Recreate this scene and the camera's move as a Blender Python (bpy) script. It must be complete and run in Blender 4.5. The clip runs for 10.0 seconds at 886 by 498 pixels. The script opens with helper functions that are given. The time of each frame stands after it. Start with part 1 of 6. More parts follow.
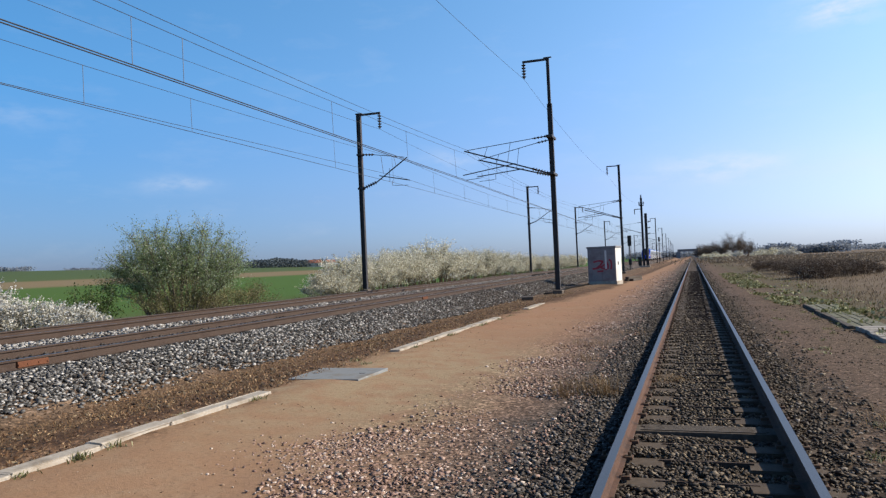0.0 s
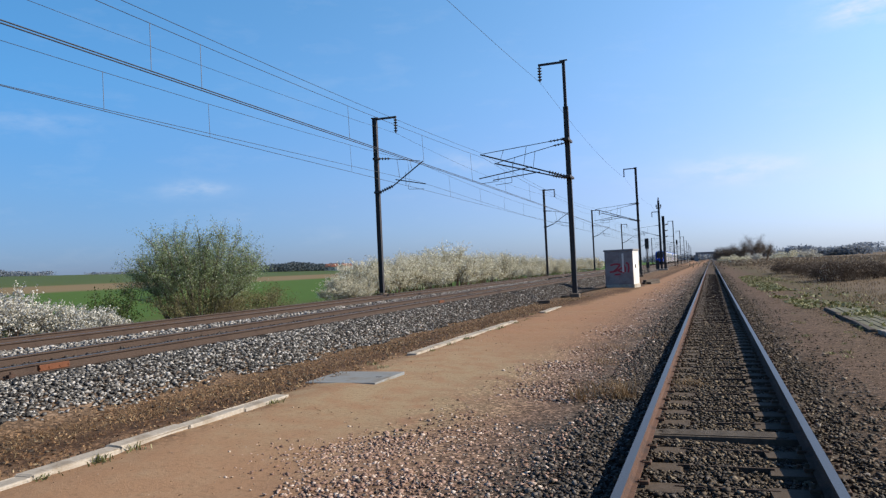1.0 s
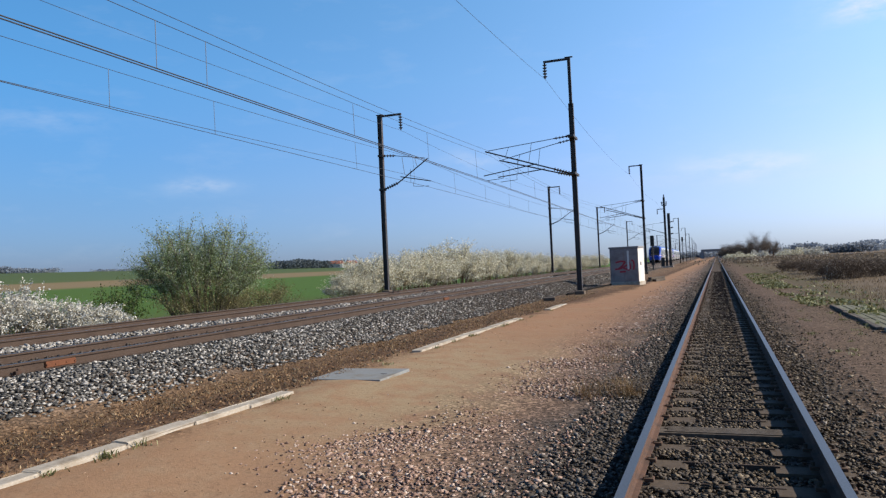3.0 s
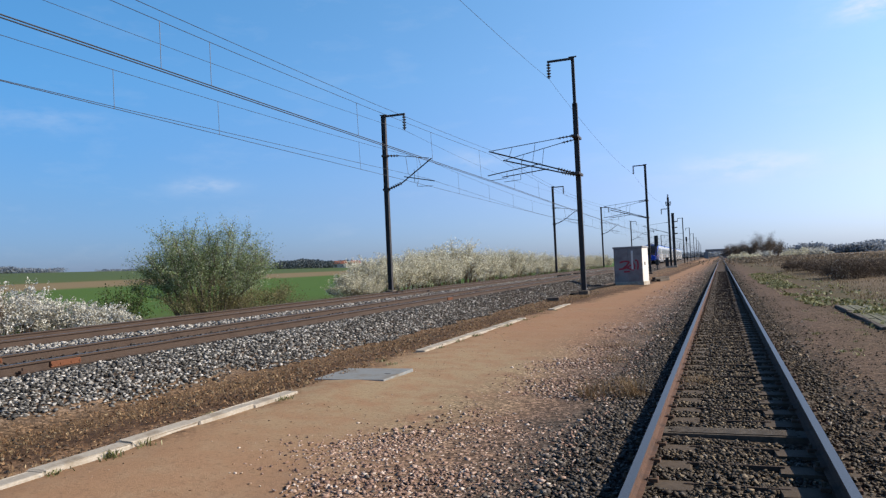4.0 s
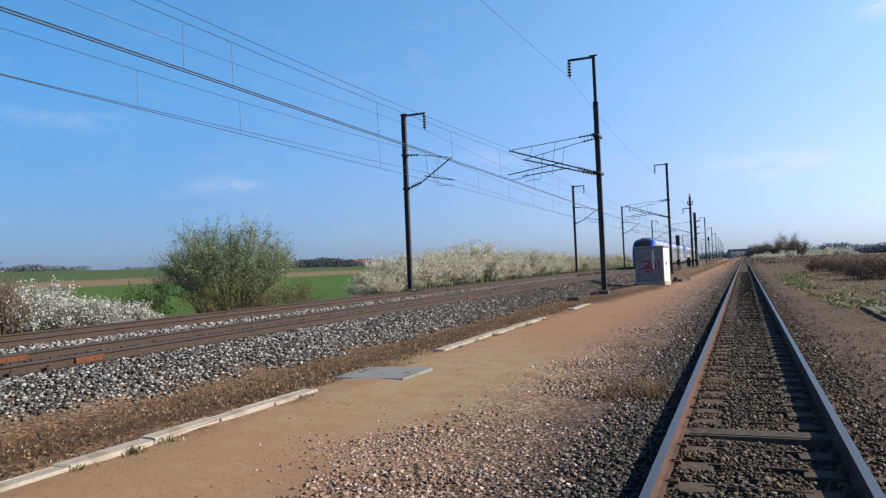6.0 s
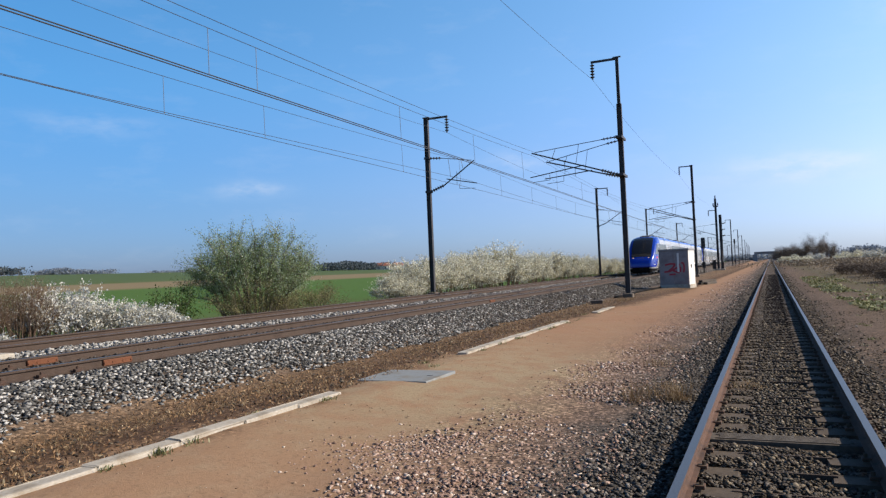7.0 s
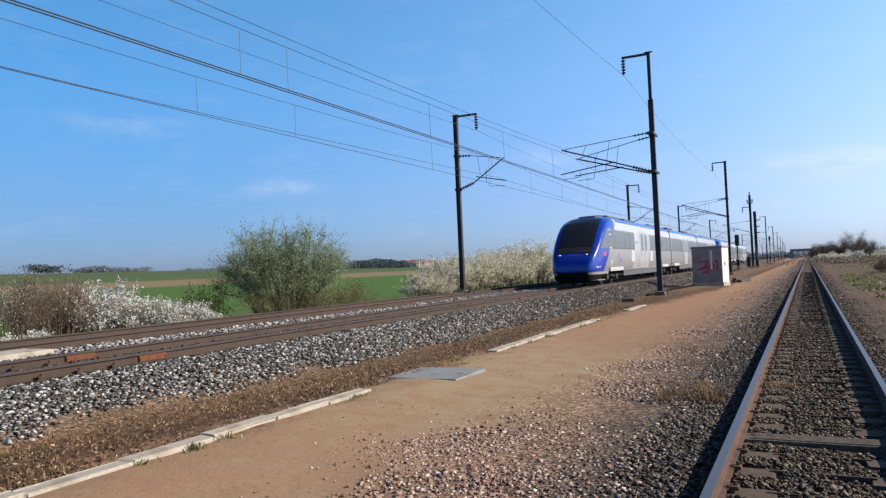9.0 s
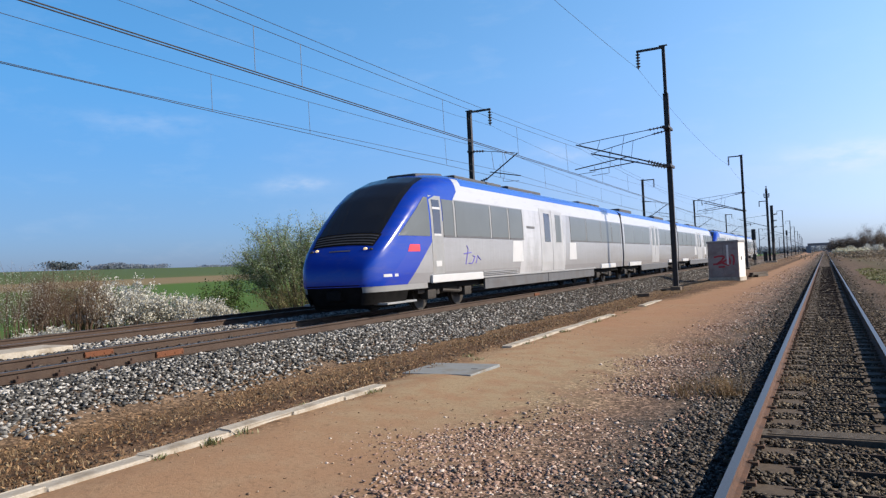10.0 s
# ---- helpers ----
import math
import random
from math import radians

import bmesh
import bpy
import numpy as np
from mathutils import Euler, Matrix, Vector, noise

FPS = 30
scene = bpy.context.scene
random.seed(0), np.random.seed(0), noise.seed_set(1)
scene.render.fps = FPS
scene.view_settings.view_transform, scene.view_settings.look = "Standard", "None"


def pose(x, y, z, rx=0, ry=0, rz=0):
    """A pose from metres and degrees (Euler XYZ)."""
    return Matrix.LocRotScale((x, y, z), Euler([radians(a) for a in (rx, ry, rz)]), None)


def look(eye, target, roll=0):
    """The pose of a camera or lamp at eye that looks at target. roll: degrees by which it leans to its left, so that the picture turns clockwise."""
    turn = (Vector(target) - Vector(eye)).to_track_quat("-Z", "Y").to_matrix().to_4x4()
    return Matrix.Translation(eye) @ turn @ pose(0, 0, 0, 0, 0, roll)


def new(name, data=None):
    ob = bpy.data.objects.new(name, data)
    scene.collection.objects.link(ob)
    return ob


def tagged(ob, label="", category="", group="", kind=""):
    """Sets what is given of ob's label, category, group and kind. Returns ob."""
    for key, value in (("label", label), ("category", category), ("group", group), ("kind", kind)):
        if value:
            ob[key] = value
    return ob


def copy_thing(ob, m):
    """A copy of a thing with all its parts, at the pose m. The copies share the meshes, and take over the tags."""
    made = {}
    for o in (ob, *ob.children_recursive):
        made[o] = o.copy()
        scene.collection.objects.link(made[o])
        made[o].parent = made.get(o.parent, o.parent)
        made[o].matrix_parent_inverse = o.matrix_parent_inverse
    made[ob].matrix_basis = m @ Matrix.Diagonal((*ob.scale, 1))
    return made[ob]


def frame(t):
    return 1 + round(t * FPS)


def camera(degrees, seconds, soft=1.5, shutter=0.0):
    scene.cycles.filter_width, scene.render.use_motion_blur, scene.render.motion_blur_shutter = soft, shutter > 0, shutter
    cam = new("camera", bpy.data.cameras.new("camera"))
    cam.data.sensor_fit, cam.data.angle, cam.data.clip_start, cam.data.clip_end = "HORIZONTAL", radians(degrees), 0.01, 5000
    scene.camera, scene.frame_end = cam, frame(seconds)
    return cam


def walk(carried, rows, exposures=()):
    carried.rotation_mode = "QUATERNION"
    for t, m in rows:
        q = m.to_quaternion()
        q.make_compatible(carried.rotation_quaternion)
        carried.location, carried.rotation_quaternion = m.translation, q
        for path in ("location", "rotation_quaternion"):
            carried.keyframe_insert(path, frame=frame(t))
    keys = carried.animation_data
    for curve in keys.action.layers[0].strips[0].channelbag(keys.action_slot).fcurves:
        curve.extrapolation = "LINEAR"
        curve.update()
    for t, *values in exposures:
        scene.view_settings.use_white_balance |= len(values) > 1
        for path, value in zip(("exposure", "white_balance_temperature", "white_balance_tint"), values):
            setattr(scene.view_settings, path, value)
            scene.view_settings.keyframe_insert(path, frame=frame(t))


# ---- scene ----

# The side track runs along +y with its rail heads at z = 0; the main line is turned half a degree to it.
LENS = 63.0
EYE = (0.0, 0.0, 1.68)
PATH = [(0.0, 91.36, 2.50, 19.08), (0.5, 91.52, 2.63, 19.81), (1.0, 91.70, 2.63, 20.37), (1.5, 91.87, 2.79, 20.80),
        (2.0, 91.54, 2.58, 20.81), (3.5, 91.49, 2.60, 20.75), (4.0, 91.50, 2.59, 21.06), (4.5, 90.98, 3.16, 21.46),
        (5.0, 90.64, 2.96, 21.33), (5.5, 91.18, 2.59, 21.75), (7.0, 91.82, 2.45, 24.41), (7.5, 91.96, 2.55, 24.84),
        (8.0, 92.01, 2.69, 25.13), (8.5, 91.50, 2.39, 26.01), (9.0, 91.74, 2.46, 26.76), (9.5, 91.58, 2.62, 27.31),
        (10.0, 91.45, 2.66, 27.89)]
cam = camera(LENS, 10.0, soft=1.3)
walk(cam, [(t, pose(*EYE, rx, ry, rz)) for t, rx, ry, rz in PATH], [(0.0, 0.47), (5.5, 0.49), (7.5, 0.53), (9.0, 0.56), (10.0, 0.58)])

# ---- light ----
SUN_EL, SUN_AZ = 32.0, 70.0   # degrees up; degrees from +y towards +x
sun_way = Vector((math.sin(radians(SUN_AZ)) * math.cos(radians(SUN_EL)), math.cos(radians(SUN_AZ)) * math.cos(radians(SUN_EL)), math.sin(radians(SUN_EL))))
sun = new("sun", bpy.data.lights.new("sun", "SUN"))
sun.data.energy, sun.data.angle, sun.data.color = 5.0, radians(0.53), (1.0, 0.87, 0.70)
sun.matrix_world = look(sun_way * 50, (0, 0, 0))


class Nodes:
    """Short names for building a node tree."""

    def __init__(self, tree):
        self.tree = tree
        tree.nodes.clear()

    def add(self, kind, settings=None, **links):
        n = self.tree.nodes.new(kind)
        for key, value in (settings or {}).items():
            if key == "op":
                n.operation = value
            elif key == "dtype":
                n.data_type = value
            elif key == "blend":
                n.blend_type = value
            elif key == "clamp":
                n.use_clamp = value
        return n

    def put(self, socket, value):
        if isinstance(value, bpy.types.NodeSocket):
            self.tree.links.new(value, socket)
        elif isinstance(value, (tuple, list)) and len(value) == 3 and socket.type == "RGBA":
            socket.default_value = (*value, 1)
        elif value is not None:
            socket.default_value = value

    def math(self, op, a, b=None, c=None, clamp=False):
        n = self.add("ShaderNodeMath", {"op": op, "clamp": clamp})
        for i, v in enumerate((a, b, c)):
            self.put(n.inputs[i], v)
        return n.outputs[0]

    def noise(self, vector, scale, detail=4, rough=0.6):
        n = self.add("ShaderNodeTexNoise")
        self.put(n.inputs["Vector"], vector)
        n.inputs["Scale"].default_value, n.inputs["Detail"].default_value, n.inputs["Roughness"].default_value = scale, detail, rough
        return n.outputs["Fac"]

    def voronoi(self, vector, scale, out="Distance"):
        n = self.add("ShaderNodeTexVoronoi")
        self.put(n.inputs["Vector"], vector)
        n.inputs["Scale"].default_value = scale
        return n.outputs[out]

    def ramp(self, fac, stops, mode="LINEAR"):
        n = self.add("ShaderNodeValToRGB")
        n.color_ramp.interpolation = mode
        self.put(n.inputs[0], fac)
        els = n.color_ramp.elements
        while len(els) < len(stops):
            els.new(0.5)
        for e, (p, c) in zip(els, stops):
            e.position = p
            e.color = (c, c, c, 1) if isinstance(c, (int, float)) else (*c, 1)
        return n.outputs[0]

    def mix(self, fac, a, b, blend="MIX"):
        n = self.add("ShaderNodeMix", {"dtype": "RGBA", "blend": blend})
        self.put(n.inputs[0], fac)
        self.put(n.inputs[6], a)
        self.put(n.inputs[7], b)
        return n.outputs[2]

    def span(self, v, a, b, c=0.0, d=1.0):
        n = self.add("ShaderNodeMapRange")
        self.put(n.inputs[0], v)
        for i, x in enumerate((a, b, c, d)):
            n.inputs[i + 1].default_value = x
        return n.outputs[0]

    def coords(self, out="Object"):
        return self.add("ShaderNodeTexCoord").outputs[out]

    def split(self, vector):
        n = self.add("ShaderNodeSeparateXYZ")
        self.put(n.inputs[0], vector)
        return n.outputs

    def stretch(self, vector, scale):
        n = self.add("ShaderNodeMapping")
        self.put(n.inputs[0], vector)
        n.inputs["Scale"].default_value = scale
        return n.outputs[0]

    def bump(self, height, strength, distance=0.02):
        n = self.add("ShaderNodeBump")
        n.inputs["Strength"].default_value, n.inputs["Distance"].default_value = strength, distance
        self.put(n.inputs["Height"], height)
        return n.outputs[0]

    def surface(self, colour, rough=0.8, metal=0.0, normal=None, spec=None, emit=None, power=0.0, leaf=0.0):
        n = self.add("ShaderNodeBsdfPrincipled")
        self.put(n.inputs["Base Color"], colour)
        self.put(n.inputs["Roughness"], rough)
        self.put(n.inputs["Metallic"], metal)
        if spec is not None:
            self.put(n.inputs["Specular IOR Level"], spec)
        if normal is not None:
            self.put(n.inputs["Normal"], normal)
        if emit is not None:
            self.put(n.inputs["Emission Color"], emit)
            n.inputs["Emission Strength"].default_value = power
        shader = n.outputs[0]
        if leaf:
            thin = self.add("ShaderNodeBsdfTranslucent")
            self.put(thin.inputs[0], colour)
            m = self.add("ShaderNodeMixShader")
            m.inputs[0].default_value = leaf
            self.tree.links.new(shader, m.inputs[1])
            self.tree.links.new(thin.outputs[0], m.inputs[2])
            shader = m.outputs[0]
        out = self.add("ShaderNodeOutputMaterial")
        self.tree.links.new(shader, out.inputs[0])


def material(name):
    m = bpy.data.materials.new(name)
    m.use_nodes = True
    return m, Nodes(m.node_tree)


def make_world():
    world = bpy.data.worlds.new("sky")
    world.use_nodes = True
    scene.world = world
    n = Nodes(world.node_tree)
    sky = n.add("ShaderNodeTexSky")
    sky.sky_type, sky.sun_disc = "NISHITA", False
    sky.sun_elevation, sky.sun_rotation = radians(SUN_EL), radians(SUN_AZ)
    sky.air_density, sky.dust_density, sky.ozone_density = 1.0, 0.6, 3.0
    way = n.coords("Generated")
    east, north, up = n.split(way)[:]
    tint = n.ramp(up, [(0.0, (0.59, 0.68, 1.0)), (0.12, (0.70, 0.86, 1.09)), (0.40, (0.72, 1.08, 1.25)), (0.62, (0.24, 0.38, 0.52)), (1.0, (0.10, 0.17, 0.26))])
    clear = n.mix(1.0, sky.outputs[0], tint, "MULTIPLY")
    # spring haze: whiter and brighter towards the sun, a deeper blue away from it
    near_sun = n.add("ShaderNodeVectorMath", {"op": "DOT_PRODUCT"})
    n.put(near_sun.inputs[0], way)
    near_sun.inputs[1].default_value = sun_way
    haze = n.span(near_sun.outputs["Value"], -0.6, 0.75, 0.80, 1.75)
    clear = n.mix(1.0, clear, n.ramp(n.math("MULTIPLY", haze, 0.5), [(0.0, 0.0), (1.0, 1.0)]), "MULTIPLY")
    deep = n.ramp(up, [(0.0, (0.74, 0.84, 1.10)), (0.10, (0.76, 0.91, 1.05)), (0.25, (0.80, 1.13, 1.21)), (0.40, (0.80, 1.15, 1.22)), (0.7, (1.0, 1.0, 1.0))])
    milky = n.ramp(up, [(0.0, (0.98, 1.05, 1.16)), (0.10, (1.30, 1.00, 1.03)), (0.25, (1.38, 1.08, 0.97)), (0.40, (1.30, 1.08, 0.97)), (0.7, (1.0, 1.0, 1.0))])
    clear = n.mix(1.0, clear, n.mix(n.span(near_sun.outputs["Value"], -0.30, 0.50), deep, milky), "MULTIPLY")
    # a few thin fair-weather clouds low in the sky: azimuth, height, half width, half height, strength
    azimuth = n.math("ARCTAN2", east, north)
    wisp = n.noise(n.stretch(way, (5.0, 5.0, 16.0)), 2.2, 7, 0.62)
    torn = n.span(n.noise(n.stretch(way, (9.0, 9.0, 26.0)), 2.0, 6, 0.6), 0.36, 0.66)
    amount = n.math("MULTIPLY", n.span(wisp, 0.54, 0.82), 0.07)
    for az, high, wide, tall, strength in ((-39.0, 0.121, 2.3, 0.010, 0.34), (2.2, 0.112, 4.4, 0.016, 0.50), (10.6, 0.283, 2.3, 0.020, 0.75), (-18.0, 0.146, 1.7, 0.012, 0.30), (-50.0, 0.20, 5.0, 0.014, 0.16)):
        dx = n.math("DIVIDE", n.math("SUBTRACT", azimuth, radians(az)), radians(wide))
        dz = n.math("DIVIDE", n.math("SUBTRACT", up, high), tall)
        puff = n.math("EXPONENT", n.math("MULTIPLY", n.math("ADD", n.math("MULTIPLY", dx, dx), n.math("MULTIPLY", dz, dz)), -1.0))
        amount = n.math("ADD", amount, n.math("MULTIPLY", n.math("MULTIPLY", puff, torn), strength))
    colour = n.mix(n.math("MINIMUM", amount, 0.9), clear, (3.7, 3.75, 3.95))
    bg = n.add("ShaderNodeBackground")
    n.put(bg.inputs[0], colour)
    bg.inputs[1].default_value = 0.172
    out = n.add("ShaderNodeOutputWorld")
    n.tree.links.new(bg.outputs[0], out.inputs[0])


make_world()

# ---- materials ----


def mat_speckled(name, a, b, scale=30.0, rough=0.85, metal=0.0, bump=0.3, dirt=None, dirt_scale=1.5, spec=None, distance=0.01):
    m, n = material(name)
    co = n.coords()
    fine, wide = n.noise(co, scale), n.noise(co, dirt_scale, 5)
    colour = n.mix(n.span(fine, 0.3, 0.7), a, b)
    if dirt:
        colour = n.mix(n.span(wide, 0.5, 0.7), colour, dirt)
    n.surface(colour, rough, metal, n.bump(fine, bump, distance), spec)
    return m


def mat_stones(name, shades, rough=0.8):
    m, n = material(name)
    pick = n.add("ShaderNodeNewGeometry").outputs["Random Per Island"]
    grain = n.noise(n.coords(), 90.0, 3)
    colour = n.mix(n.span(grain, 0.3, 0.75), n.ramp(pick, shades), (0.02, 0.02, 0.02), "MULTIPLY")
    colour = n.mix(0.35, n.ramp(pick, shades), colour)
    n.surface(colour, rough, 0.0, n.bump(grain, 0.3, 0.004))
    return m


def mat_leaves(name, shades, leaf=0.35, rough=0.6):
    m, n = material(name)
    pick = n.add("ShaderNodeNewGeometry").outputs["Random Per Island"]
    n.surface(n.ramp(pick, shades), rough, 0.0, leaf=leaf, spec=0.2)
    return m


def mat_ground():
    m, n = material("ground")
    co = n.coords()
    x, y, z = n.split(co)[:]
    bend = n.math("MULTIPLY", y, n.span(x, -6.0, -7.4, 0.0, 0.015))
    inward = n.math("MULTIPLY", n.span(y, 22.0, 46.0, 0.0, -1.5), n.span(x, -3.4, -4.6))
    line = n.math("ADD", n.math("ADD", x, bend), inward)
    big, mid, fine = n.noise(co, 0.35, 5), n.noise(co, 2.2, 5), n.noise(co, 28.0, 6, 0.7)
    warp = n.math("ADD", n.math("MULTIPLY", n.math("SUBTRACT", big, 0.5), 1.6), n.math("MULTIPLY", n.math("SUBTRACT", mid, 0.5), 1.0))
    side = n.math("ADD", line, warp)
    u = n.span(side, -26.0, 10.0)
    at = lambda v: (v + 26.0) / 36.0
    base = n.ramp(u, [(at(-25.5), (0.091, 0.084, 0.034)), (at(-21), (0.114, 0.084, 0.046)), (at(-18), (0.114, 0.091, 0.061)), (at(-16), (0.076, 0.057, 0.046)),
                      (at(-8.6), (0.099, 0.084, 0.076)), (at(-7.3), (0.167, 0.106, 0.061)), (at(-6.3), (0.091, 0.052, 0.03)), (at(-5.5), (0.275, 0.172, 0.104)),
                      (at(-3.9), (0.268, 0.168, 0.104)), (at(-2.7), (0.198, 0.129, 0.091)), (at(-1.6), (0.08, 0.065, 0.055)), (at(1.2), (0.065, 0.049, 0.036)),
                      (at(2.0), (0.125, 0.086, 0.062)), (at(3.2), (0.12, 0.086, 0.058)), (at(4.6), (0.095, 0.08, 0.045)), (at(7.5), (0.135, 0.103, 0.07))])
    far = n.ramp(n.span(n.math("ADD", x, n.math("MULTIPLY", n.math("SUBTRACT", big, 0.5), 6.0)), -560.0, -20.0),
                 [(0.0, (0.065, 0.095, 0.046)), (0.66, (0.068, 0.103, 0.038)), (0.735, (0.076, 0.106, 0.038)), (0.755, (0.19, 0.148, 0.084)), (0.82, (0.19, 0.148, 0.084)),
                  (0.84, (0.061, 0.118, 0.023)), (0.965, (0.061, 0.122, 0.023)), (1.0, (0.091, 0.099, 0.038))])
    colour = n.mix(n.span(side, -34.0, -27.0), far, base)
    pale = n.mix(n.math("MULTIPLY", n.span(mid, 0.48, 0.72), 0.5), colour, (0.30, 0.232, 0.155))
    pale = n.mix(n.math("MULTIPLY", n.span(n.noise(co, 0.8, 4), 0.52, 0.7), 0.35), pale, (0.228, 0.129, 0.076))
    # bleached sand about the cover plate, redder earth farther on
    bleached = n.math("MULTIPLY", n.math("MULTIPLY", n.span(y, 5.5, 8.5), n.span(y, 18.0, 12.0)), n.span(mid, 0.34, 0.56))
    pale = n.mix(n.math("MULTIPLY", bleached, 0.85), pale, (0.29, 0.225, 0.143))
    pale = n.mix(n.math("MULTIPLY", n.span(y, 13.0, 19.0), n.span(big, 0.40, 0.6, 0.15, 0.5)), pale, (0.274, 0.144, 0.084))
    crumbs = n.noise(co, 14.0, 5, 0.75)
    pale = n.mix(n.span(crumbs, 0.52, 0.68, 0.0, 0.45), pale, (0.167, 0.106, 0.065))
    on_path = n.math("MULTIPLY", n.span(side, -5.9, -5.3), n.span(side, -2.2, -3.2))
    colour = n.mix(on_path, colour, pale)
    # loose stone cells in the gravel beds, weaker on soil
    cells = n.split(n.voronoi(co, 30.0, "Color"))[0]
    gravel = n.math("MAXIMUM", n.math("MULTIPLY", n.span(side, -3.7, -2.4), n.span(side, 1.9, 1.2)), n.math("MULTIPLY", n.span(side, -17.0, -16.0), n.span(side, -7.2, -8.2)))
    soil = n.math("MULTIPLY", n.span(side, 1.0, 1.6), n.span(side, 5.0, 3.5))
    strip = n.math("MULTIPLY", n.span(side, -7.9, -7.4), n.span(side, -5.4, -5.9))
    amount = n.math("ADD", n.math("MULTIPLY", gravel, 0.9), n.math("MULTIPLY", n.math("MAXIMUM", soil, strip), 0.55))
    shade = n.ramp(cells, [(0.0, 0.25), (0.5, 0.7), (0.85, 1.5), (1.0, 2.6)])
    colour = n.mix(amount, colour, n.mix(1.0, colour, shade, "MULTIPLY"))
    clods = n.noise(co, 6.0, 6, 0.7)
    dark_soil = n.mix(n.math("MULTIPLY", n.span(clods, 0.5, 0.66), n.math("MAXIMUM", soil, strip)), colour, n.mix(0.7, colour, (0.023, 0.015, 0.011)))
    colour = n.mix(n.math("MULTIPLY", n.span(fine, 0.42, 0.75), 0.4), dark_soil, n.mix(0.6, dark_soil, (0.038, 0.03, 0.023)))
    relief = n.math("ADD", n.math("MULTIPLY", n.noise(co, 70.0, 4), 0.5), n.math("ADD", n.math("MULTIPLY", clods, 0.8), n.math("MULTIPLY", n.math("MULTIPLY", cells, amount), 1.0)))
    n.surface(colour, 0.93, 0.0, n.bump(relief, 0.5, 0.02), 0.12)
    return m


GROUND = mat_ground()
RAIL_SIDE = mat_speckled("rusty rail steel", (0.061, 0.029, 0.017), (0.11, 0.054, 0.032), 40, 0.88, 0.0, 0.3, (0.037, 0.02, 0.014), 3)
OLD_RAIL = mat_speckled("dull brown rail steel", (0.04, 0.025, 0.018), (0.06, 0.038, 0.027), 40, 0.88, 0.0, 0.3, (0.035, 0.02, 0.014), 3)
RAIL_TOP = mat_speckled("polished rail head", (0.129, 0.129, 0.133), (0.198, 0.198, 0.201), 60, 0.45, 0.8, 0.05)
TIMBER = mat_speckled("weathered sleeper timber", (0.046, 0.036, 0.027), (0.106, 0.085, 0.065), 18, 0.9, 0, 0.5, (0.046, 0.034, 0.027), 2)
RUST = mat_speckled("bright rust", (0.093, 0.03, 0.012), (0.137, 0.049, 0.019), 25, 0.9)
CONCRETE = mat_speckled("pale concrete", (0.289, 0.258, 0.213), (0.395, 0.357, 0.304), 22, 0.9, 0, 0.4, (0.182, 0.144, 0.099), 2.6)
FOOTING = mat_speckled("weathered footing concrete", (0.084, 0.065, 0.049), (0.129, 0.103, 0.08), 15, 0.95, 0, 0.4, (0.061, 0.046, 0.034), 2)
STEEL_DARK = mat_speckled("dark painted mast steel", (0.027, 0.027, 0.03), (0.046, 0.044, 0.046), 8, 0.6, 0.2, 0.1, (0.068, 0.046, 0.038), 1.2)
WIRE = mat_speckled("oxidised copper wire", (0.038, 0.038, 0.042), (0.061, 0.057, 0.057), 8, 0.5, 0.4, 0.0)
INSULATOR = mat_speckled("dark glazed insulator", (0.03, 0.027, 0.03), (0.053, 0.046, 0.046), 8, 0.25)

BLACK_IRON = mat_speckled("rust-brown iron", (0.027, 0.014, 0.009), (0.068, 0.034, 0.021), 12, 0.85)

# ---- mesh helpers ----


def part(name, bm, mat, parent=None, label="", smooth=False):
    """Link a bmesh as one mesh object, under a thing or a part where one is given."""
    me = bpy.data.meshes.new(name)
    bm.to_mesh(me)
    bm.free()
    for one in (mat if isinstance(mat, (list, tuple)) else [mat]):
        me.materials.append(one)
    if smooth:
        me.shade_smooth()
    ob = new(name, me)
    if parent is not None:
        ob.parent = parent
    return tagged(ob, label)


def thing(name, label, category, group="", kind="", m=None):
    ob = new(name)
    ob.empty_display_size = 0.1
    if m is not None:
        ob.matrix_world = m
    return tagged(ob, label, category, group, kind)


def box_in(bm, lo, hi, bevel=0.0, mi=0, turn=None):
    c = [(a + b) / 2 for a, b in zip(lo, hi)]
    r = bmesh.ops.create_cube(bm, size=1.0)
    vs = r["verts"]
    for v in vs:
        v.co = Vector([c[i] + v.co[i] * (hi[i] - lo[i]) for i in range(3)])
        if turn is not None:
            v.co = turn @ v.co
    fs = list({f for v in vs for f in v.link_faces})
    if bevel:
        got = bmesh.ops.bevel(bm, geom=list({e for v in vs for e in v.link_edges}), offset=bevel, segments=2, affect="EDGES", profile=0.6)
        fs = list({f for f in got["faces"]} | {f for f in fs if f.is_valid})
    for f in fs:
        f.material_index = mi
    return bm


def tube(bm, a, b, r, sides=8, r2=None):
    a, b = Vector(a), Vector(b)
    d = b - a
    m = Matrix.Translation((a + b) / 2) @ d.to_track_quat("Z", "Y").to_matrix().to_4x4()
    bmesh.ops.create_cone(bm, cap_ends=True, segments=sides, radius1=r, radius2=r if r2 is None else r2, depth=d.length, matrix=m)
    return bm


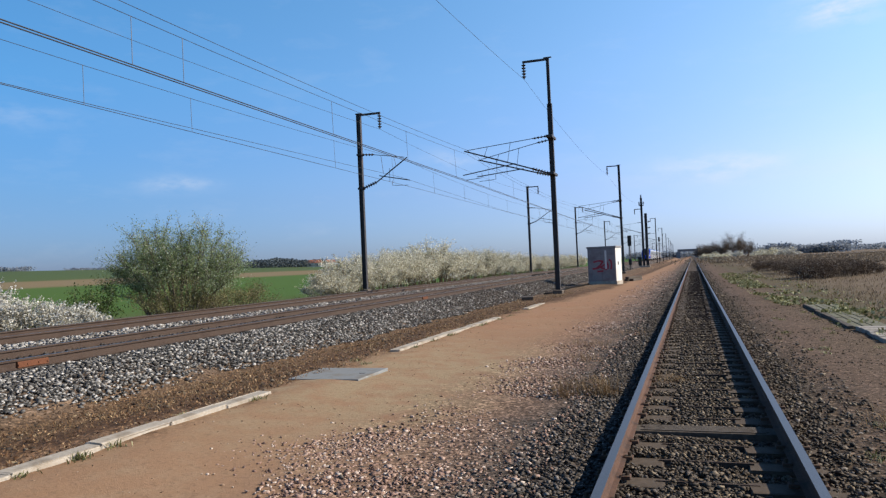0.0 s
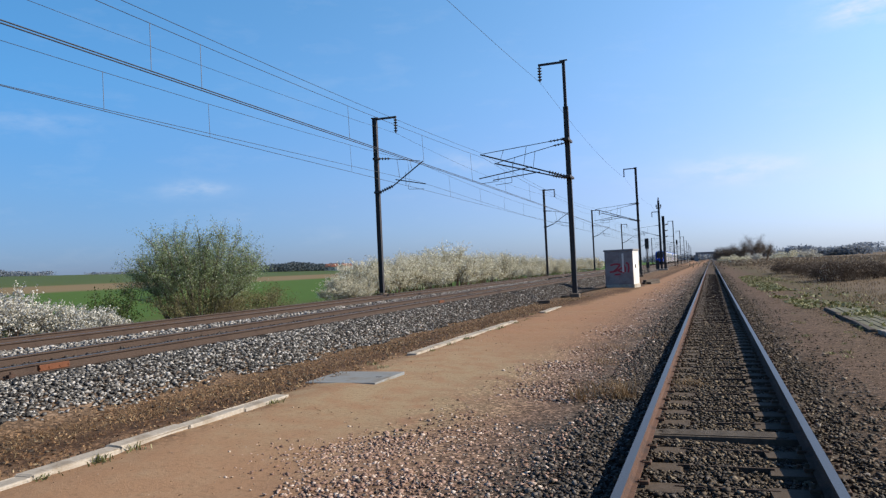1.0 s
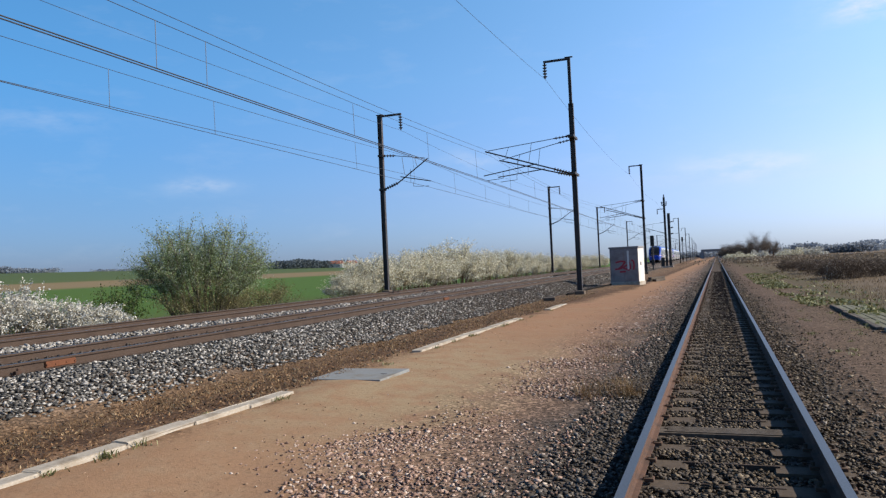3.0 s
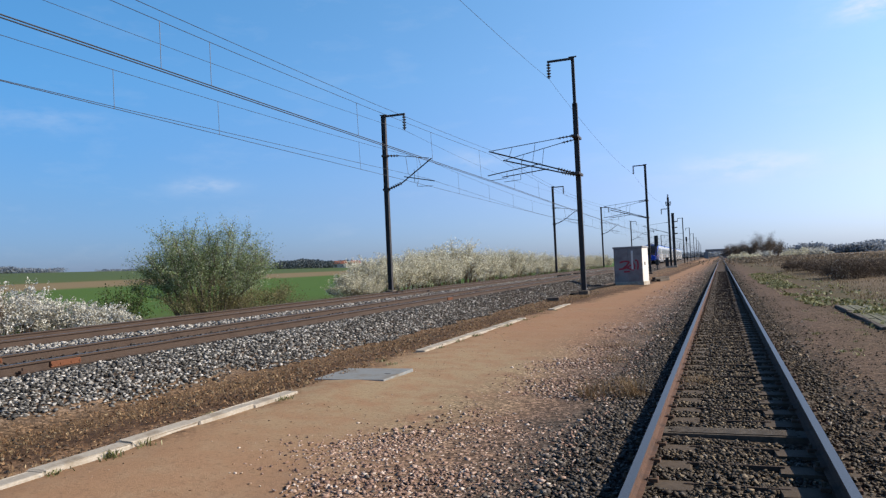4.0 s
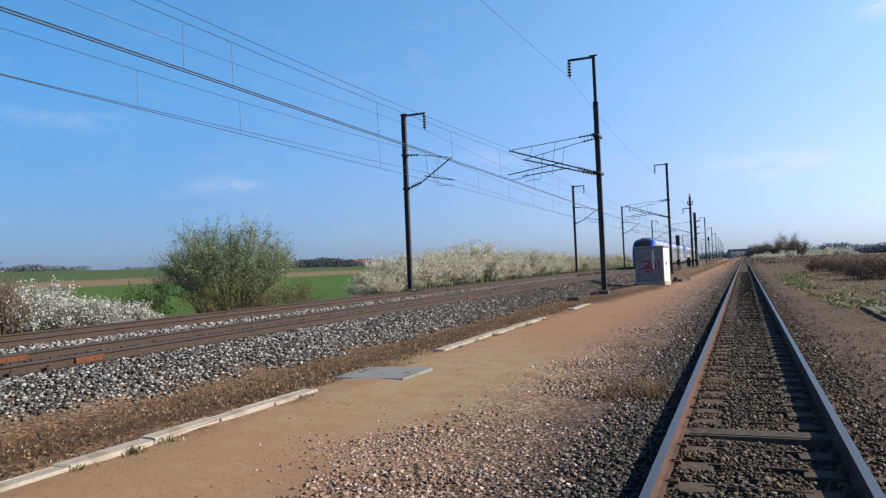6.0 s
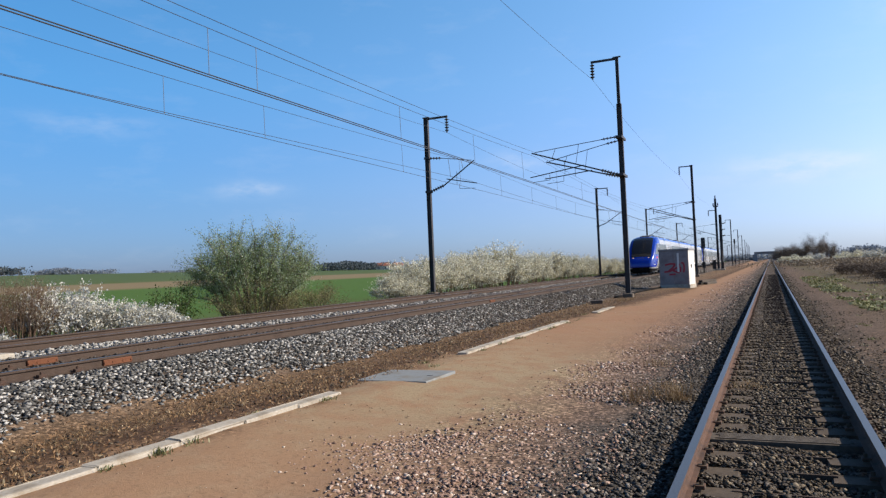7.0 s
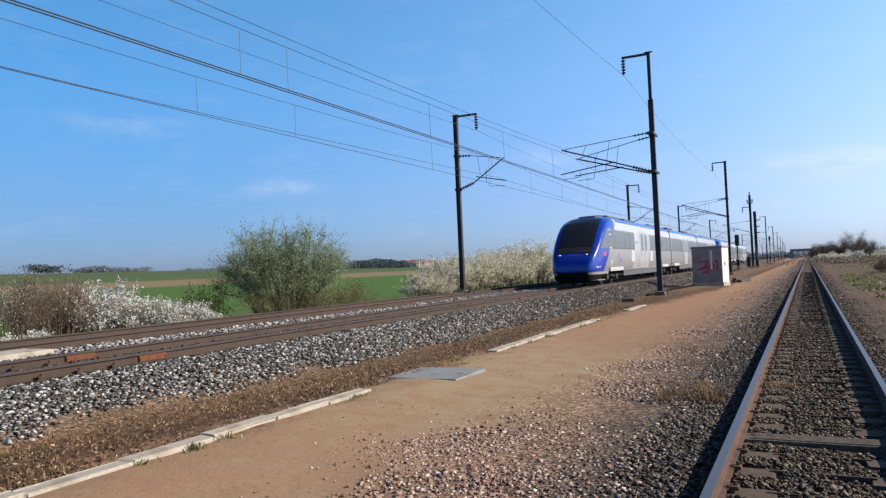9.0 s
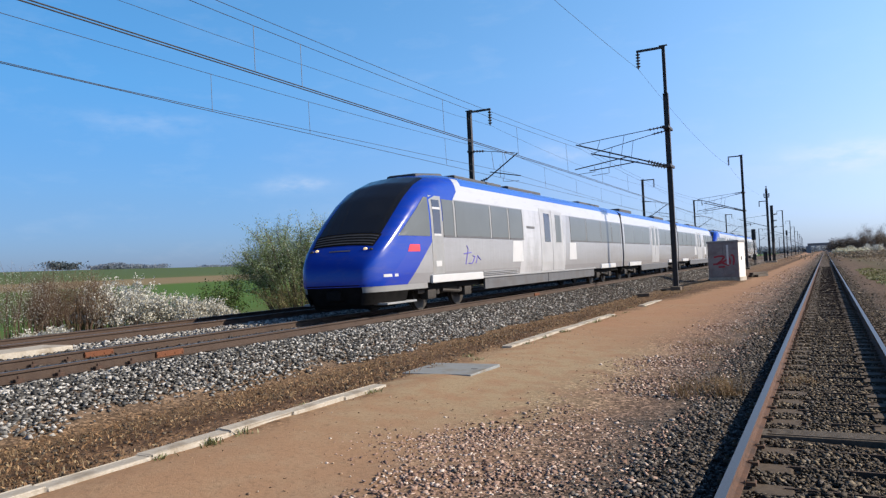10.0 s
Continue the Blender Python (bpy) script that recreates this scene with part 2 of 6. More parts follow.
def poly_tube(bm, pts, r, sides=6):
    """A thin tube along a run of points."""
    rings = []
    pts = [Vector(p) for p in pts]
    for i, p in enumerate(pts):
        d = (pts[min(i + 1, len(pts) - 1)] - pts[max(i - 1, 0)]).normalized()
        q = d.to_track_quat("Z", "Y")
        rings.append([bm.verts.new(p + q @ Vector((r * math.cos(2 * math.pi * k / sides), r * math.sin(2 * math.pi * k / sides), 0))) for k in range(sides)])
    for a, b in zip(rings, rings[1:]):
        for k in range(sides):
            bm.faces.new((a[k], a[(k + 1) % sides], b[(k + 1) % sides], b[k]))
    return bm


def quick_mesh(name, verts, faces, mat, label="", category="", kind="", parent=None):
    """One mesh out of arrays of corners and equal-sided faces."""
    me = bpy.data.meshes.new(name)
    nv, nf, k = len(verts), len(faces), faces.shape[1]
    me.vertices.add(nv)
    me.vertices.foreach_set("co", np.asarray(verts, np.float32).ravel())
    me.loops.add(nf * k)
    me.loops.foreach_set("vertex_index", np.asarray(faces, np.int32).ravel())
    me.polygons.add(nf)
    me.polygons.foreach_set("loop_start", np.arange(0, nf * k, k, dtype=np.int32))
    me.update(calc_edges=True)
    me.validate()
    me.materials.append(mat)
    ob = new(name, me)
    if parent is not None:
        ob.parent = parent
    return tagged(ob, label, category, "", kind)


MAIN = pose(0, 0, 0, 0, 0, 0.859)      # the main line's own axes
NEAR_X, NEAR_Z = -10.33, 0.56           # centre and rail head of the near main track
FAR_X, FAR_Z = -14.1, 0.62

# ---- ground ----
PROFILE_X = [-60, -26, -21, -18.3, -16.7, -16.1, -8.9, -8.6, -7.6, -5.9, -5.2, -4.0, -2.4, -1.15, 0.7, 1.15, 4.5, 60]
PROFILE_Z = [-0.6, -0.5, -0.35, -0.15, 0.38, 0.42, 0.38, 0.34, 0.0, 0.03, 0.04, -0.04, -0.12, -0.165, -0.235, -0.17, -0.16, -0.3]


def ground_z(x, y):
    """Height of the ground: flat track formation, and a field that climbs slowly away from the line."""
    x, y = np.asarray(x, float), np.asarray(y, float)
    z = np.interp(x + 0.015 * y * np.clip((-x - 3.0) / 3.0, 0, 1), PROFILE_X, PROFILE_Z)
    rise = np.clip((-x - 60) / 450, 0, 1) * 13.6 * (1 - 0.15 * np.clip((y - 400) / 400, 0, 1))
    return z + rise


def make_ground():
    xs = np.unique(np.concatenate([np.arange(-20, 8, 0.2), np.arange(-60, -20, 1.5), np.arange(8, 60, 2.0), -60 - np.geomspace(1, 3900, 40), 60 + np.geomspace(1, 3900, 30)]))
    ys = np.unique(np.concatenate([np.arange(-6, 60, 0.3), np.arange(60, 140, 1.5), 140 + np.geomspace(1, 4000, 50), -6 - np.geomspace(0.5, 600, 14)]))
    gx, gy = np.meshgrid(xs, ys)
    gz = ground_z(gx, gy)
    lump = np.array([noise.fractal(Vector((a * 0.7, b * 0.7, 0)), 1.0, 2.0, 3) for a, b in zip(gx.ravel(), gy.ravel())]).reshape(gx.shape)
    near = (np.abs(gx + 6) < 26) & (gy < 140)
    gz = gz + np.where(near, 0.022, 0.06) * lump
    nx, ny = len(xs), len(ys)
    i = np.arange(nx * ny).reshape(ny, nx)
    faces = np.stack([i[:-1, :-1], i[:-1, 1:], i[1:, 1:], i[1:, :-1]], -1).reshape(-1, 4)
    ob = quick_mesh("ground", np.stack([gx, gy, gz], -1).reshape(-1, 3), faces, GROUND, "sandy path, dirt, gravel bed and green fields", "ground", "structure")
    ob.data.shade_smooth()
    return ob


make_ground()

# ---- tracks ----
RAIL_SHAPE = [(-0.036, 0), (-0.036, -0.03), (-0.022, -0.042), (-0.008, -0.05), (-0.008, -0.125), (-0.03, -0.138), (-0.07, -0.144), (-0.07, -0.155),
              (0.07, -0.155), (0.07, -0.144), (0.03, -0.138), (0.008, -0.125), (0.008, -0.05), (0.022, -0.042), (0.036, -0.03), (0.036, 0)]


def rail_bm(y0, y1, steps=1):
    bm = bmesh.new()
    rows = []
    for k in range(steps + 1):
        y = y0 + (y1 - y0) * k / steps
        rows.append([bm.verts.new((x, y, z)) for x, z in RAIL_SHAPE])
    c = len(RAIL_SHAPE)
    for a, b in zip(rows, rows[1:]):
        for i in range(c):
            j = (i + 1) % c
            f = bm.faces.new((a[i], a[j], b[j], b[i]))
            f.material_index = 1 if i == c - 1 else 0
    bm.faces.new(rows[0]), bm.faces.new(rows[-1][::-1])
    bmesh.ops.recalc_face_normals(bm, faces=bm.faces)
    return bm


def sleeper_mesh(length, width, height, seed):
    rnd = random.Random(seed)
    bm = box_in(bmesh.new(), (-length / 2, -width / 2, -height), (length / 2, width / 2, 0), 0.012)
    for v in bm.verts:
        v.co += Vector((rnd.uniform(-0.02, 0.02), rnd.uniform(-0.008, 0.008), rnd.uniform(-0.006, 0.004)))
    me = bpy.data.meshes.new("sleeper")
    bm.to_mesh(me)
    bm.free()
    me.materials.append(TIMBER)
    return me


def block_mesh(seed):
    """One worn concrete block of a twin-block sleeper, with rail clips."""
    rnd = random.Random(seed)
    bm = box_in(bmesh.new(), (-0.42, -0.14, -0.2), (0.42, 0.14, 0.0), 0.02)
    for v in bm.verts:
        v.co += Vector((rnd.uniform(-0.015, 0.015), rnd.uniform(-0.008, 0.008), rnd.uniform(-0.008, 0.004)))
        if abs(v.co.x) > 0.3:
            v.co.z -= 0.02
    for s in (-1, 1):
        box_in(bm, (s * 0.105 - 0.04, -0.05, -0.004), (s * 0.105 + 0.04, 0.05, 0.03), 0.01, 1)
        tube(bm, (s * 0.115, 0, 0.02), (s * 0.115, 0, 0.065), 0.018, 6)
    me = bpy.data.meshes.new("block")
    bm.to_mesh(me)
    bm.free()
    me.materials.append(BLOCK)
    me.materials.append(RAIL_SIDE)
    return me


BLOCK = mat_speckled("weathered brown-grey concrete block", (0.046, 0.032, 0.021), (0.087, 0.063, 0.043), 24, 0.92, 0, 0.5, (0.038, 0.027, 0.019), 3)


def make_side_track():
    track = thing("side_track", "single side track with polished rails on twin-block sleepers", "railway track", "", "structure", pose(0.02, 0, 0))
    for s in (-0.7535, 0.7535):
        part("rail", rail_bm(-30, 900, 60), [RAIL_SIDE, RAIL_TOP], track).location.x = s
    blocks = [block_mesh(k) for k in range(5)]
    bar = bpy.data.meshes.new("tie_bar")
    bm = box_in(bmesh.new(), (-0.4, -0.012, -0.05), (0.4, 0.012, 0.03), 0.004)
    bm.to_mesh(bar)
    bm.free()
    bar.materials.append(OLD_RAIL)
    rnd = random.Random(17)
    for k in range(140):
        y = 2.5 + 0.62 * k
        if 7.9 < y < 8.3:
            continue
        for s in (-1, 1):
            ob = new("sleeper_block", blocks[(k + s) % 5])
            ob.parent = track
            ob.location = (s * (0.7535 + rnd.uniform(-0.02, 0.02)), y + rnd.uniform(-0.02, 0.02), -0.156 + rnd.uniform(-0.006, 0.002))
            ob.rotation_euler.z = rnd.uniform(-0.02, 0.02)
        ob = new("tie_bar", bar)
        ob.parent = track
        ob.location = (0, y + 0.06, -0.195 + rnd.uniform(-0.015, 0.006))
    timber = part("timber_sleeper", box_in(bmesh.new(), (-0.74, -0.15, -0.16), (0.74, 0.15, 0), 0.015), TIMBER, track, "wide grey timber sleeper with split grain")
    timber.location = (0, 8.08, -0.15)
    for k in range(5):
        strip = part("plank_ridge", box_in(bmesh.new(), (-0.62, -0.02, 0), (0.6, 0.02, 0.012), 0.004), TIMBER, track)
        strip.location = (rnd.uniform(-0.03, 0.03), 7.98 + 0.05 * k, -0.152)


def make_track(name, label, m, x, z, y0, y1, sleepers, first=0.0, spacing=0.6, joints=(), chairs=0):
    track = thing(name, label, "railway track", "", "structure", m @ pose(x, 0, z))
    for s in (-0.7535, 0.7535):
        ob = part("rail", rail_bm(y0, y1, 60), [OLD_RAIL, RAIL_TOP], track)
        ob.location.x = s
    meshes = [sleeper_mesh(2.55, 0.25, 0.16, k) for k in range(5)]
    rnd = random.Random(len(name))
    for k in range(sleepers):
        ob = new("sleeper", meshes[k % 5])
        ob.parent = track
        ob.location = (rnd.uniform(-0.03, 0.03), first + k * spacing + rnd.uniform(-0.03, 0.03), -0.158 + rnd.uniform(-0.008, 0.004))
        ob.rotation_euler.z = rnd.uniform(-0.015, 0.015)
    chair = bpy.data.meshes.new("rail_chair")
    bm = box_in(bmesh.new(), (-0.16, -0.09, -0.165), (0.16, 0.09, -0.135), 0.01)
    for b in (-0.11, 0.11):
        box_in(bm, (b - 0.035, -0.06, -0.14), (b + 0.035, 0.06, -0.085), 0.012)
        tube(bm, (b, 0, -0.09), (b, 0, -0.05), 0.02, 6)
    bm.to_mesh(chair)
    bm.free()
    chair.materials.append(BLACK_IRON)
    for k in range(chairs):
        for sx in (-0.7535, 0.7535):
            ob = new("rail_chair", chair)
            ob.parent = track
            ob.location = (sx, first + k * spacing, -0.012)
    plate = bmesh.new()
    box_in(plate, (-0.045, -0.28, -0.135), (0.045, 0.28, -0.04), 0.01)
    for b in (-0.26, -0.1, 0.1, 0.26):
        tube(plate, (-0.055, b, -0.09), (0.055, b, -0.09), 0.018, 6)
    if joints:
        first_plate = None
        for s, jy in joints:
            if first_plate is None:
                first_plate = part("fishplate", plate, RUST, track, "rust-orange fishplate")
                ob = first_plate
            else:
                ob = new("fishplate", first_plate.data)
                ob.parent = track
            ob.location = (s, jy, 0)
    return track


make_side_track()
make_track("main_track_near", "electrified main track with rusty rails on grey ballast", MAIN, NEAR_X, NEAR_Z, -60, 900, 150, 3.0, 0.6,
           [(0.7535, 8.62), (-0.7535, 8.44), (0.7535, 26.6)], 9)
make_track("main_track_far", "farther electrified main track with rusty rails", MAIN, FAR_X, FAR_Z, -60, 900, 150, 3.0, 0.6)

# ---- train ----
CAR_LEN, MID_LEN, GAP = 24.1, 17.6, 0.3
SET_LEN = 2 * CAR_LEN + MID_LEN + 2 * GAP     # three cars, cab at both ends
SEC_Y = [0.0, 0.06, 0.2, 0.45, 0.8, 1.3, 1.9, 2.5, 3.1, 3.7, 4.4, 5.4, 30.0]
SEC_TOP = [1.02, 1.22, 1.46, 1.74, 2.08, 2.55, 3.06, 3.45, 3.68, 3.80, 3.86, 3.87, 3.87]
SEC_W = [0.78, 0.92, 1.05, 1.17, 1.26, 1.33, 1.37, 1.40, 1.41, 1.42, 1.43, 1.43, 1.43]
OUT_P = [0.0, 0.18, 0.36, 0.54, 0.66, 0.72, 0.78, 0.86, 0.93, 1.0]
OUT_X = [0.975, 1.0, 1.0, 0.985, 0.95, 0.91, 0.83, 0.58, 0.28, 0.0]
OUT_Z = [0.0, 0.14, 0.40, 0.66, 0.83, 0.89, 0.94, 0.98, 0.995, 1.0]
SILL = 0.74
SIDE_SHIFT = 1.55   # side fittings are laid out from this far ahead of the nose


def hull(y, p, side, out=0.0):
    """A point of the car's skin: y from the nose, p from sill (0) to roof ridge (1)."""
    top, w = np.interp(y, SEC_Y, SEC_TOP), np.interp(y, SEC_Y, SEC_W)
    x, z = np.interp(p, OUT_P, OUT_X) * w, SILL + np.interp(p, OUT_P, OUT_Z) * (top - SILL)
    return Vector((side * x, y, z)) + (Vector((side * (1 - p), -0.7 * p, 0.7 * p)) * out)


def hull_p(y, z):
    """The p at which the skin has height z, y metres from the nose."""
    top = np.interp(y, SEC_Y, SEC_TOP)
    return float(np.interp((z - SILL) / (top - SILL), OUT_Z, OUT_P))


def skin(bm, ys, p0, p1, n, sides=(1, -1), out=0.0):
    """A strip of the skin over both sides, joined at the ridge when p1 is 1."""
    for s in sides:
        rows = [[bm.verts.new(hull(y, (p0(y) if callable(p0) else p0) + ((p1(y) if callable(p1) else p1) - (p0(y) if callable(p0) else p0)) * k / n, s, out)) for k in range(n + 1)] for y in ys]
        for a, b in zip(rows, rows[1:]):
            for i in range(n):
                f = (a[i], a[i + 1], b[i + 1], b[i])
                bm.faces.new(f if s < 0 else f[::-1])
    bmesh.ops.remove_doubles(bm, verts=bm.verts, dist=0.0008)
    return bm


def mat_livery():
    m, n = material("train livery paint")
    co = n.coords()
    x, y0, z = n.split(co)[:]
    y = n.math("ADD", n.math("MINIMUM", y0, n.math("SUBTRACT", SET_LEN, y0)), SIDE_SHIFT)
    white, silver, blue = (0.40, 0.405, 0.425), (0.235, 0.238, 0.252), (0.005, 0.034, 0.30)
    grime = n.noise(n.stretch(co, (1, 0.6, 3)), 2.5, 6)
    streak = n.noise(n.stretch(co, (1, 5, 0.5)), 1.6, 4)
    low = n.mix(n.math("MULTIPLY", n.span(streak, 0.45, 0.75), 0.3), silver, (0.312, 0.312, 0.327))
    low = n.mix(n.math("LESS_THAN", z, 1.0), low, (0.205, 0.205, 0.217))
    # pale sweep round each doorway
    sweep = n.math("MULTIPLY", n.math("GREATER_THAN", y, n.math("ADD", 10.3, n.math("MULTIPLY", z, 0.22))), n.math("LESS_THAN", y, n.math("ADD", 15.4, n.math("MULTIPLY", z, 0.2))))
    low = n.mix(n.math("MULTIPLY", sweep, n.span(n.noise(n.stretch(co, (1, 1.2, 0.5)), 1.3, 3), 0.35, 0.6, 0.35, 0.85)), low, white)
    colour = n.mix(n.math("GREATER_THAN", z, 3.02), low, white)
    roof = n.math("MULTIPLY", n.math("GREATER_THAN", z, 3.46), n.math("GREATER_THAN", y, 6.2))
    colour = n.mix(roof, colour, (0.023, 0.091, 0.395))
    colour = n.mix(n.math("GREATER_THAN", z, 3.80), colour, (0.076, 0.091, 0.129))
    edge = n.math("ADD", 3.0, n.math("MULTIPLY", n.math("SUBTRACT", z, 0.82), 1.15))
    colour = n.mix(n.math("LESS_THAN", y, edge), colour, blue)
    lilac = n.math("MULTIPLY", n.math("LESS_THAN", y, edge), n.math("GREATER_THAN", y, n.math("SUBTRACT", edge, 0.9)))
    lilac = n.math("MULTIPLY", lilac, n.math("LESS_THAN", z, 1.95))
    colour = n.mix(n.math("MULTIPLY", lilac, 0.12), colour, (0.099, 0.076, 0.304))
    stripe = n.math("MULTIPLY", n.math("LESS_THAN", n.math("ABSOLUTE", n.math("SUBTRACT", y, 6.0)), 0.2), n.math("GREATER_THAN", z, 3.02))
    colour = n.mix(n.math("MULTIPLY", stripe, n.math("LESS_THAN", z, 3.66)), colour, white)
    colour = n.mix(n.math("MULTIPLY", n.span(grime, 0.5, 0.8), 0.2), colour, (0.106, 0.091, 0.076))
    n.surface(colour, n.span(grime, 0.3, 0.7, 0.17, 0.26), 0.0, n.bump(grime, 0.02, 0.01), 0.45)
    return m


LIVERY = mat_livery()
SKIRT = mat_speckled("grey skirt paint", (0.071, 0.071, 0.074), (0.099, 0.099, 0.102), 3, 0.5, 0, 0.05, (0.071, 0.063, 0.055), 1.3)
SILVER = mat_speckled("silver apron paint", (0.205, 0.209, 0.213), (0.251, 0.255, 0.258), 3, 0.4, 0, 0.05, (0.213, 0.198, 0.182), 1.3)
WHITE_PANEL = mat_speckled("white panel paint", (0.41, 0.414, 0.424), (0.465, 0.465, 0.472), 3, 0.35, 0, 0.03)
DOOR_PAINT = mat_speckled("pale door paint", (0.274, 0.277, 0.289), (0.35, 0.353, 0.365), 1.6, 0.35, 0, 0.03)
BLACK = mat_speckled("black underframe", (0.005, 0.005, 0.005), (0.012, 0.011, 0.011), 6, 0.9, spec=0.1)
ROOFGEAR = mat_speckled("dark roof equipment", (0.034, 0.036, 0.042), (0.061, 0.061, 0.068), 3, 0.7)
WHEEL = mat_speckled("worn wheel steel", (0.021, 0.018, 0.015), (0.037, 0.03, 0.025), 9, 0.7, 0.2)


def mat_glass(name, tint, rough=0.06, low=None):
    m, n = material(name)
    haze = n.noise(n.coords(), 0.7, 3)
    n.surface(n.mix(n.span(haze, 0.35, 0.65), tint, low or tint), rough, 0.0, None, 0.8 if rough < 0.2 else 0.4)
    return m


WINDSCREEN = mat_glass("dark windscreen", (0.012, 0.013, 0.015), 0.05)
WINDOW = mat_glass("tinted train window", (0.085, 0.092, 0.088), 0.28, (0.10, 0.108, 0.104))
DOORGLASS = mat_glass("dark door glass", (0.03, 0.03, 0.035), 0.08)


def mat_glow(name, colour, power):
    m, n = material(name)
    n.surface(colour, 0.2, 0, None, 0.5, colour, power)
    return m


HEADLIGHT = mat_glow("lit headlamp", (1.0, 0.70, 0.36), 0.35)
LOGO_RED = mat_speckled("red decal", (0.62, 0.03, 0.05), (0.68, 0.05, 0.06), 4, 0.4, 0, 0)
LOGO_BLUE = mat_speckled("violet decal", (0.09, 0.08, 0.34), (0.11, 0.09, 0.38), 4, 0.4, 0, 0)


def flip(bm, far):
    """Mirror what was built for the front car onto the rear one."""
    if far:
        for v in bm.verts:
            v.co.y = SET_LEN - v.co.y
        bmesh.ops.reverse_faces(bm, faces=bm.faces)
    return bm


def side_panel(y0, y1, z0, z1, side, out, skew=0.0, thick=0.03, rows=7, cols=1):
    """A thin raised plate that follows the curve of the car's side; skew leans its front edge."""
    y0, y1 = y0 - SIDE_SHIFT, y1 - SIDE_SHIFT
    bm = bmesh.new()
    layers = []
    for d in (-thick, out):
        grid = []
        for k in range(rows + 1):
            f = k / rows
            z = z0 + (z1 - z0) * f
            grid.append([bm.verts.new((side * (abs(hull(y, hull_p(y, z), 1).x) + d), y, z)) for y in (y0 + skew * f + (y1 - y0 - skew * f) * c / cols for c in range(cols + 1))])
        layers.append(grid)
    a, b = layers
    for k in range(rows):
        for c in range(cols):
            bm.faces.new((b[k][c], b[k][c + 1], b[k + 1][c + 1], b[k + 1][c]))
        bm.faces.new((a[k][0], b[k][0], b[k + 1][0], a[k + 1][0]))
        bm.faces.new((a[k][-1], a[k + 1][-1], b[k + 1][-1], b[k][-1]))
    for c in range(cols):
        bm.faces.new((a[0][c], a[0][c + 1], b[0][c + 1], b[0][c])), bm.faces.new((a[-1][c], b[-1][c], b[-1][c + 1], a[-1][c + 1]))
    bmesh.ops.recalc_face_normals(bm, faces=bm.faces)
    return bm


def make_bogie(train, yc, far):
    bm = bmesh.new()
    for s in (-1, 1):
        box_in(bm, (s * 1.0 - 0.07, yc - 1.75, 0.45), (s * 1.0 + 0.07, yc + 1.75, 0.66), 0.03)
        for d in (-1.15, 1.15):
            box_in(bm, (s * 1.04 - 0.13, yc + d - 0.24, 0.28), (s * 1.04 + 0.13, yc + d + 0.24, 0.56), 0.05)
            tube(bm, (s * 1.04, yc + d * 0.62, 0.4), (s * 1.04, yc + d * 0.62, 0.8), 0.11, 10)
        tube(bm, (s * 1.12, yc - 0.5, 0.5), (s * 1.12, yc + 0.6, 0.42), 0.05, 8)
    box_in(bm, (-1.0, yc - 0.35, 0.4), (1.0, yc + 0.35, 0.62), 0.03)
    bogie = part("bogie", flip(bm, far), WHEEL, train, "brown-dusted bogie frame")
    for s in (-1, 1):
        for d in (-1.15, 1.15):
            bm = tube(bmesh.new(), (s * 0.70, yc + d, 0.43), (s * 0.80, yc + d, 0.43), 0.43, 28)
            tube(bm, (s * 0.68, yc + d, 0.43), (s * 0.71, yc + d, 0.43), 0.455, 28)
            tube(bm, (s * 0.79, yc + d, 0.43), (s * 0.9, yc + d, 0.43), 0.12, 12)
            part("wheel", flip(bm, far), WHEEL, bogie)


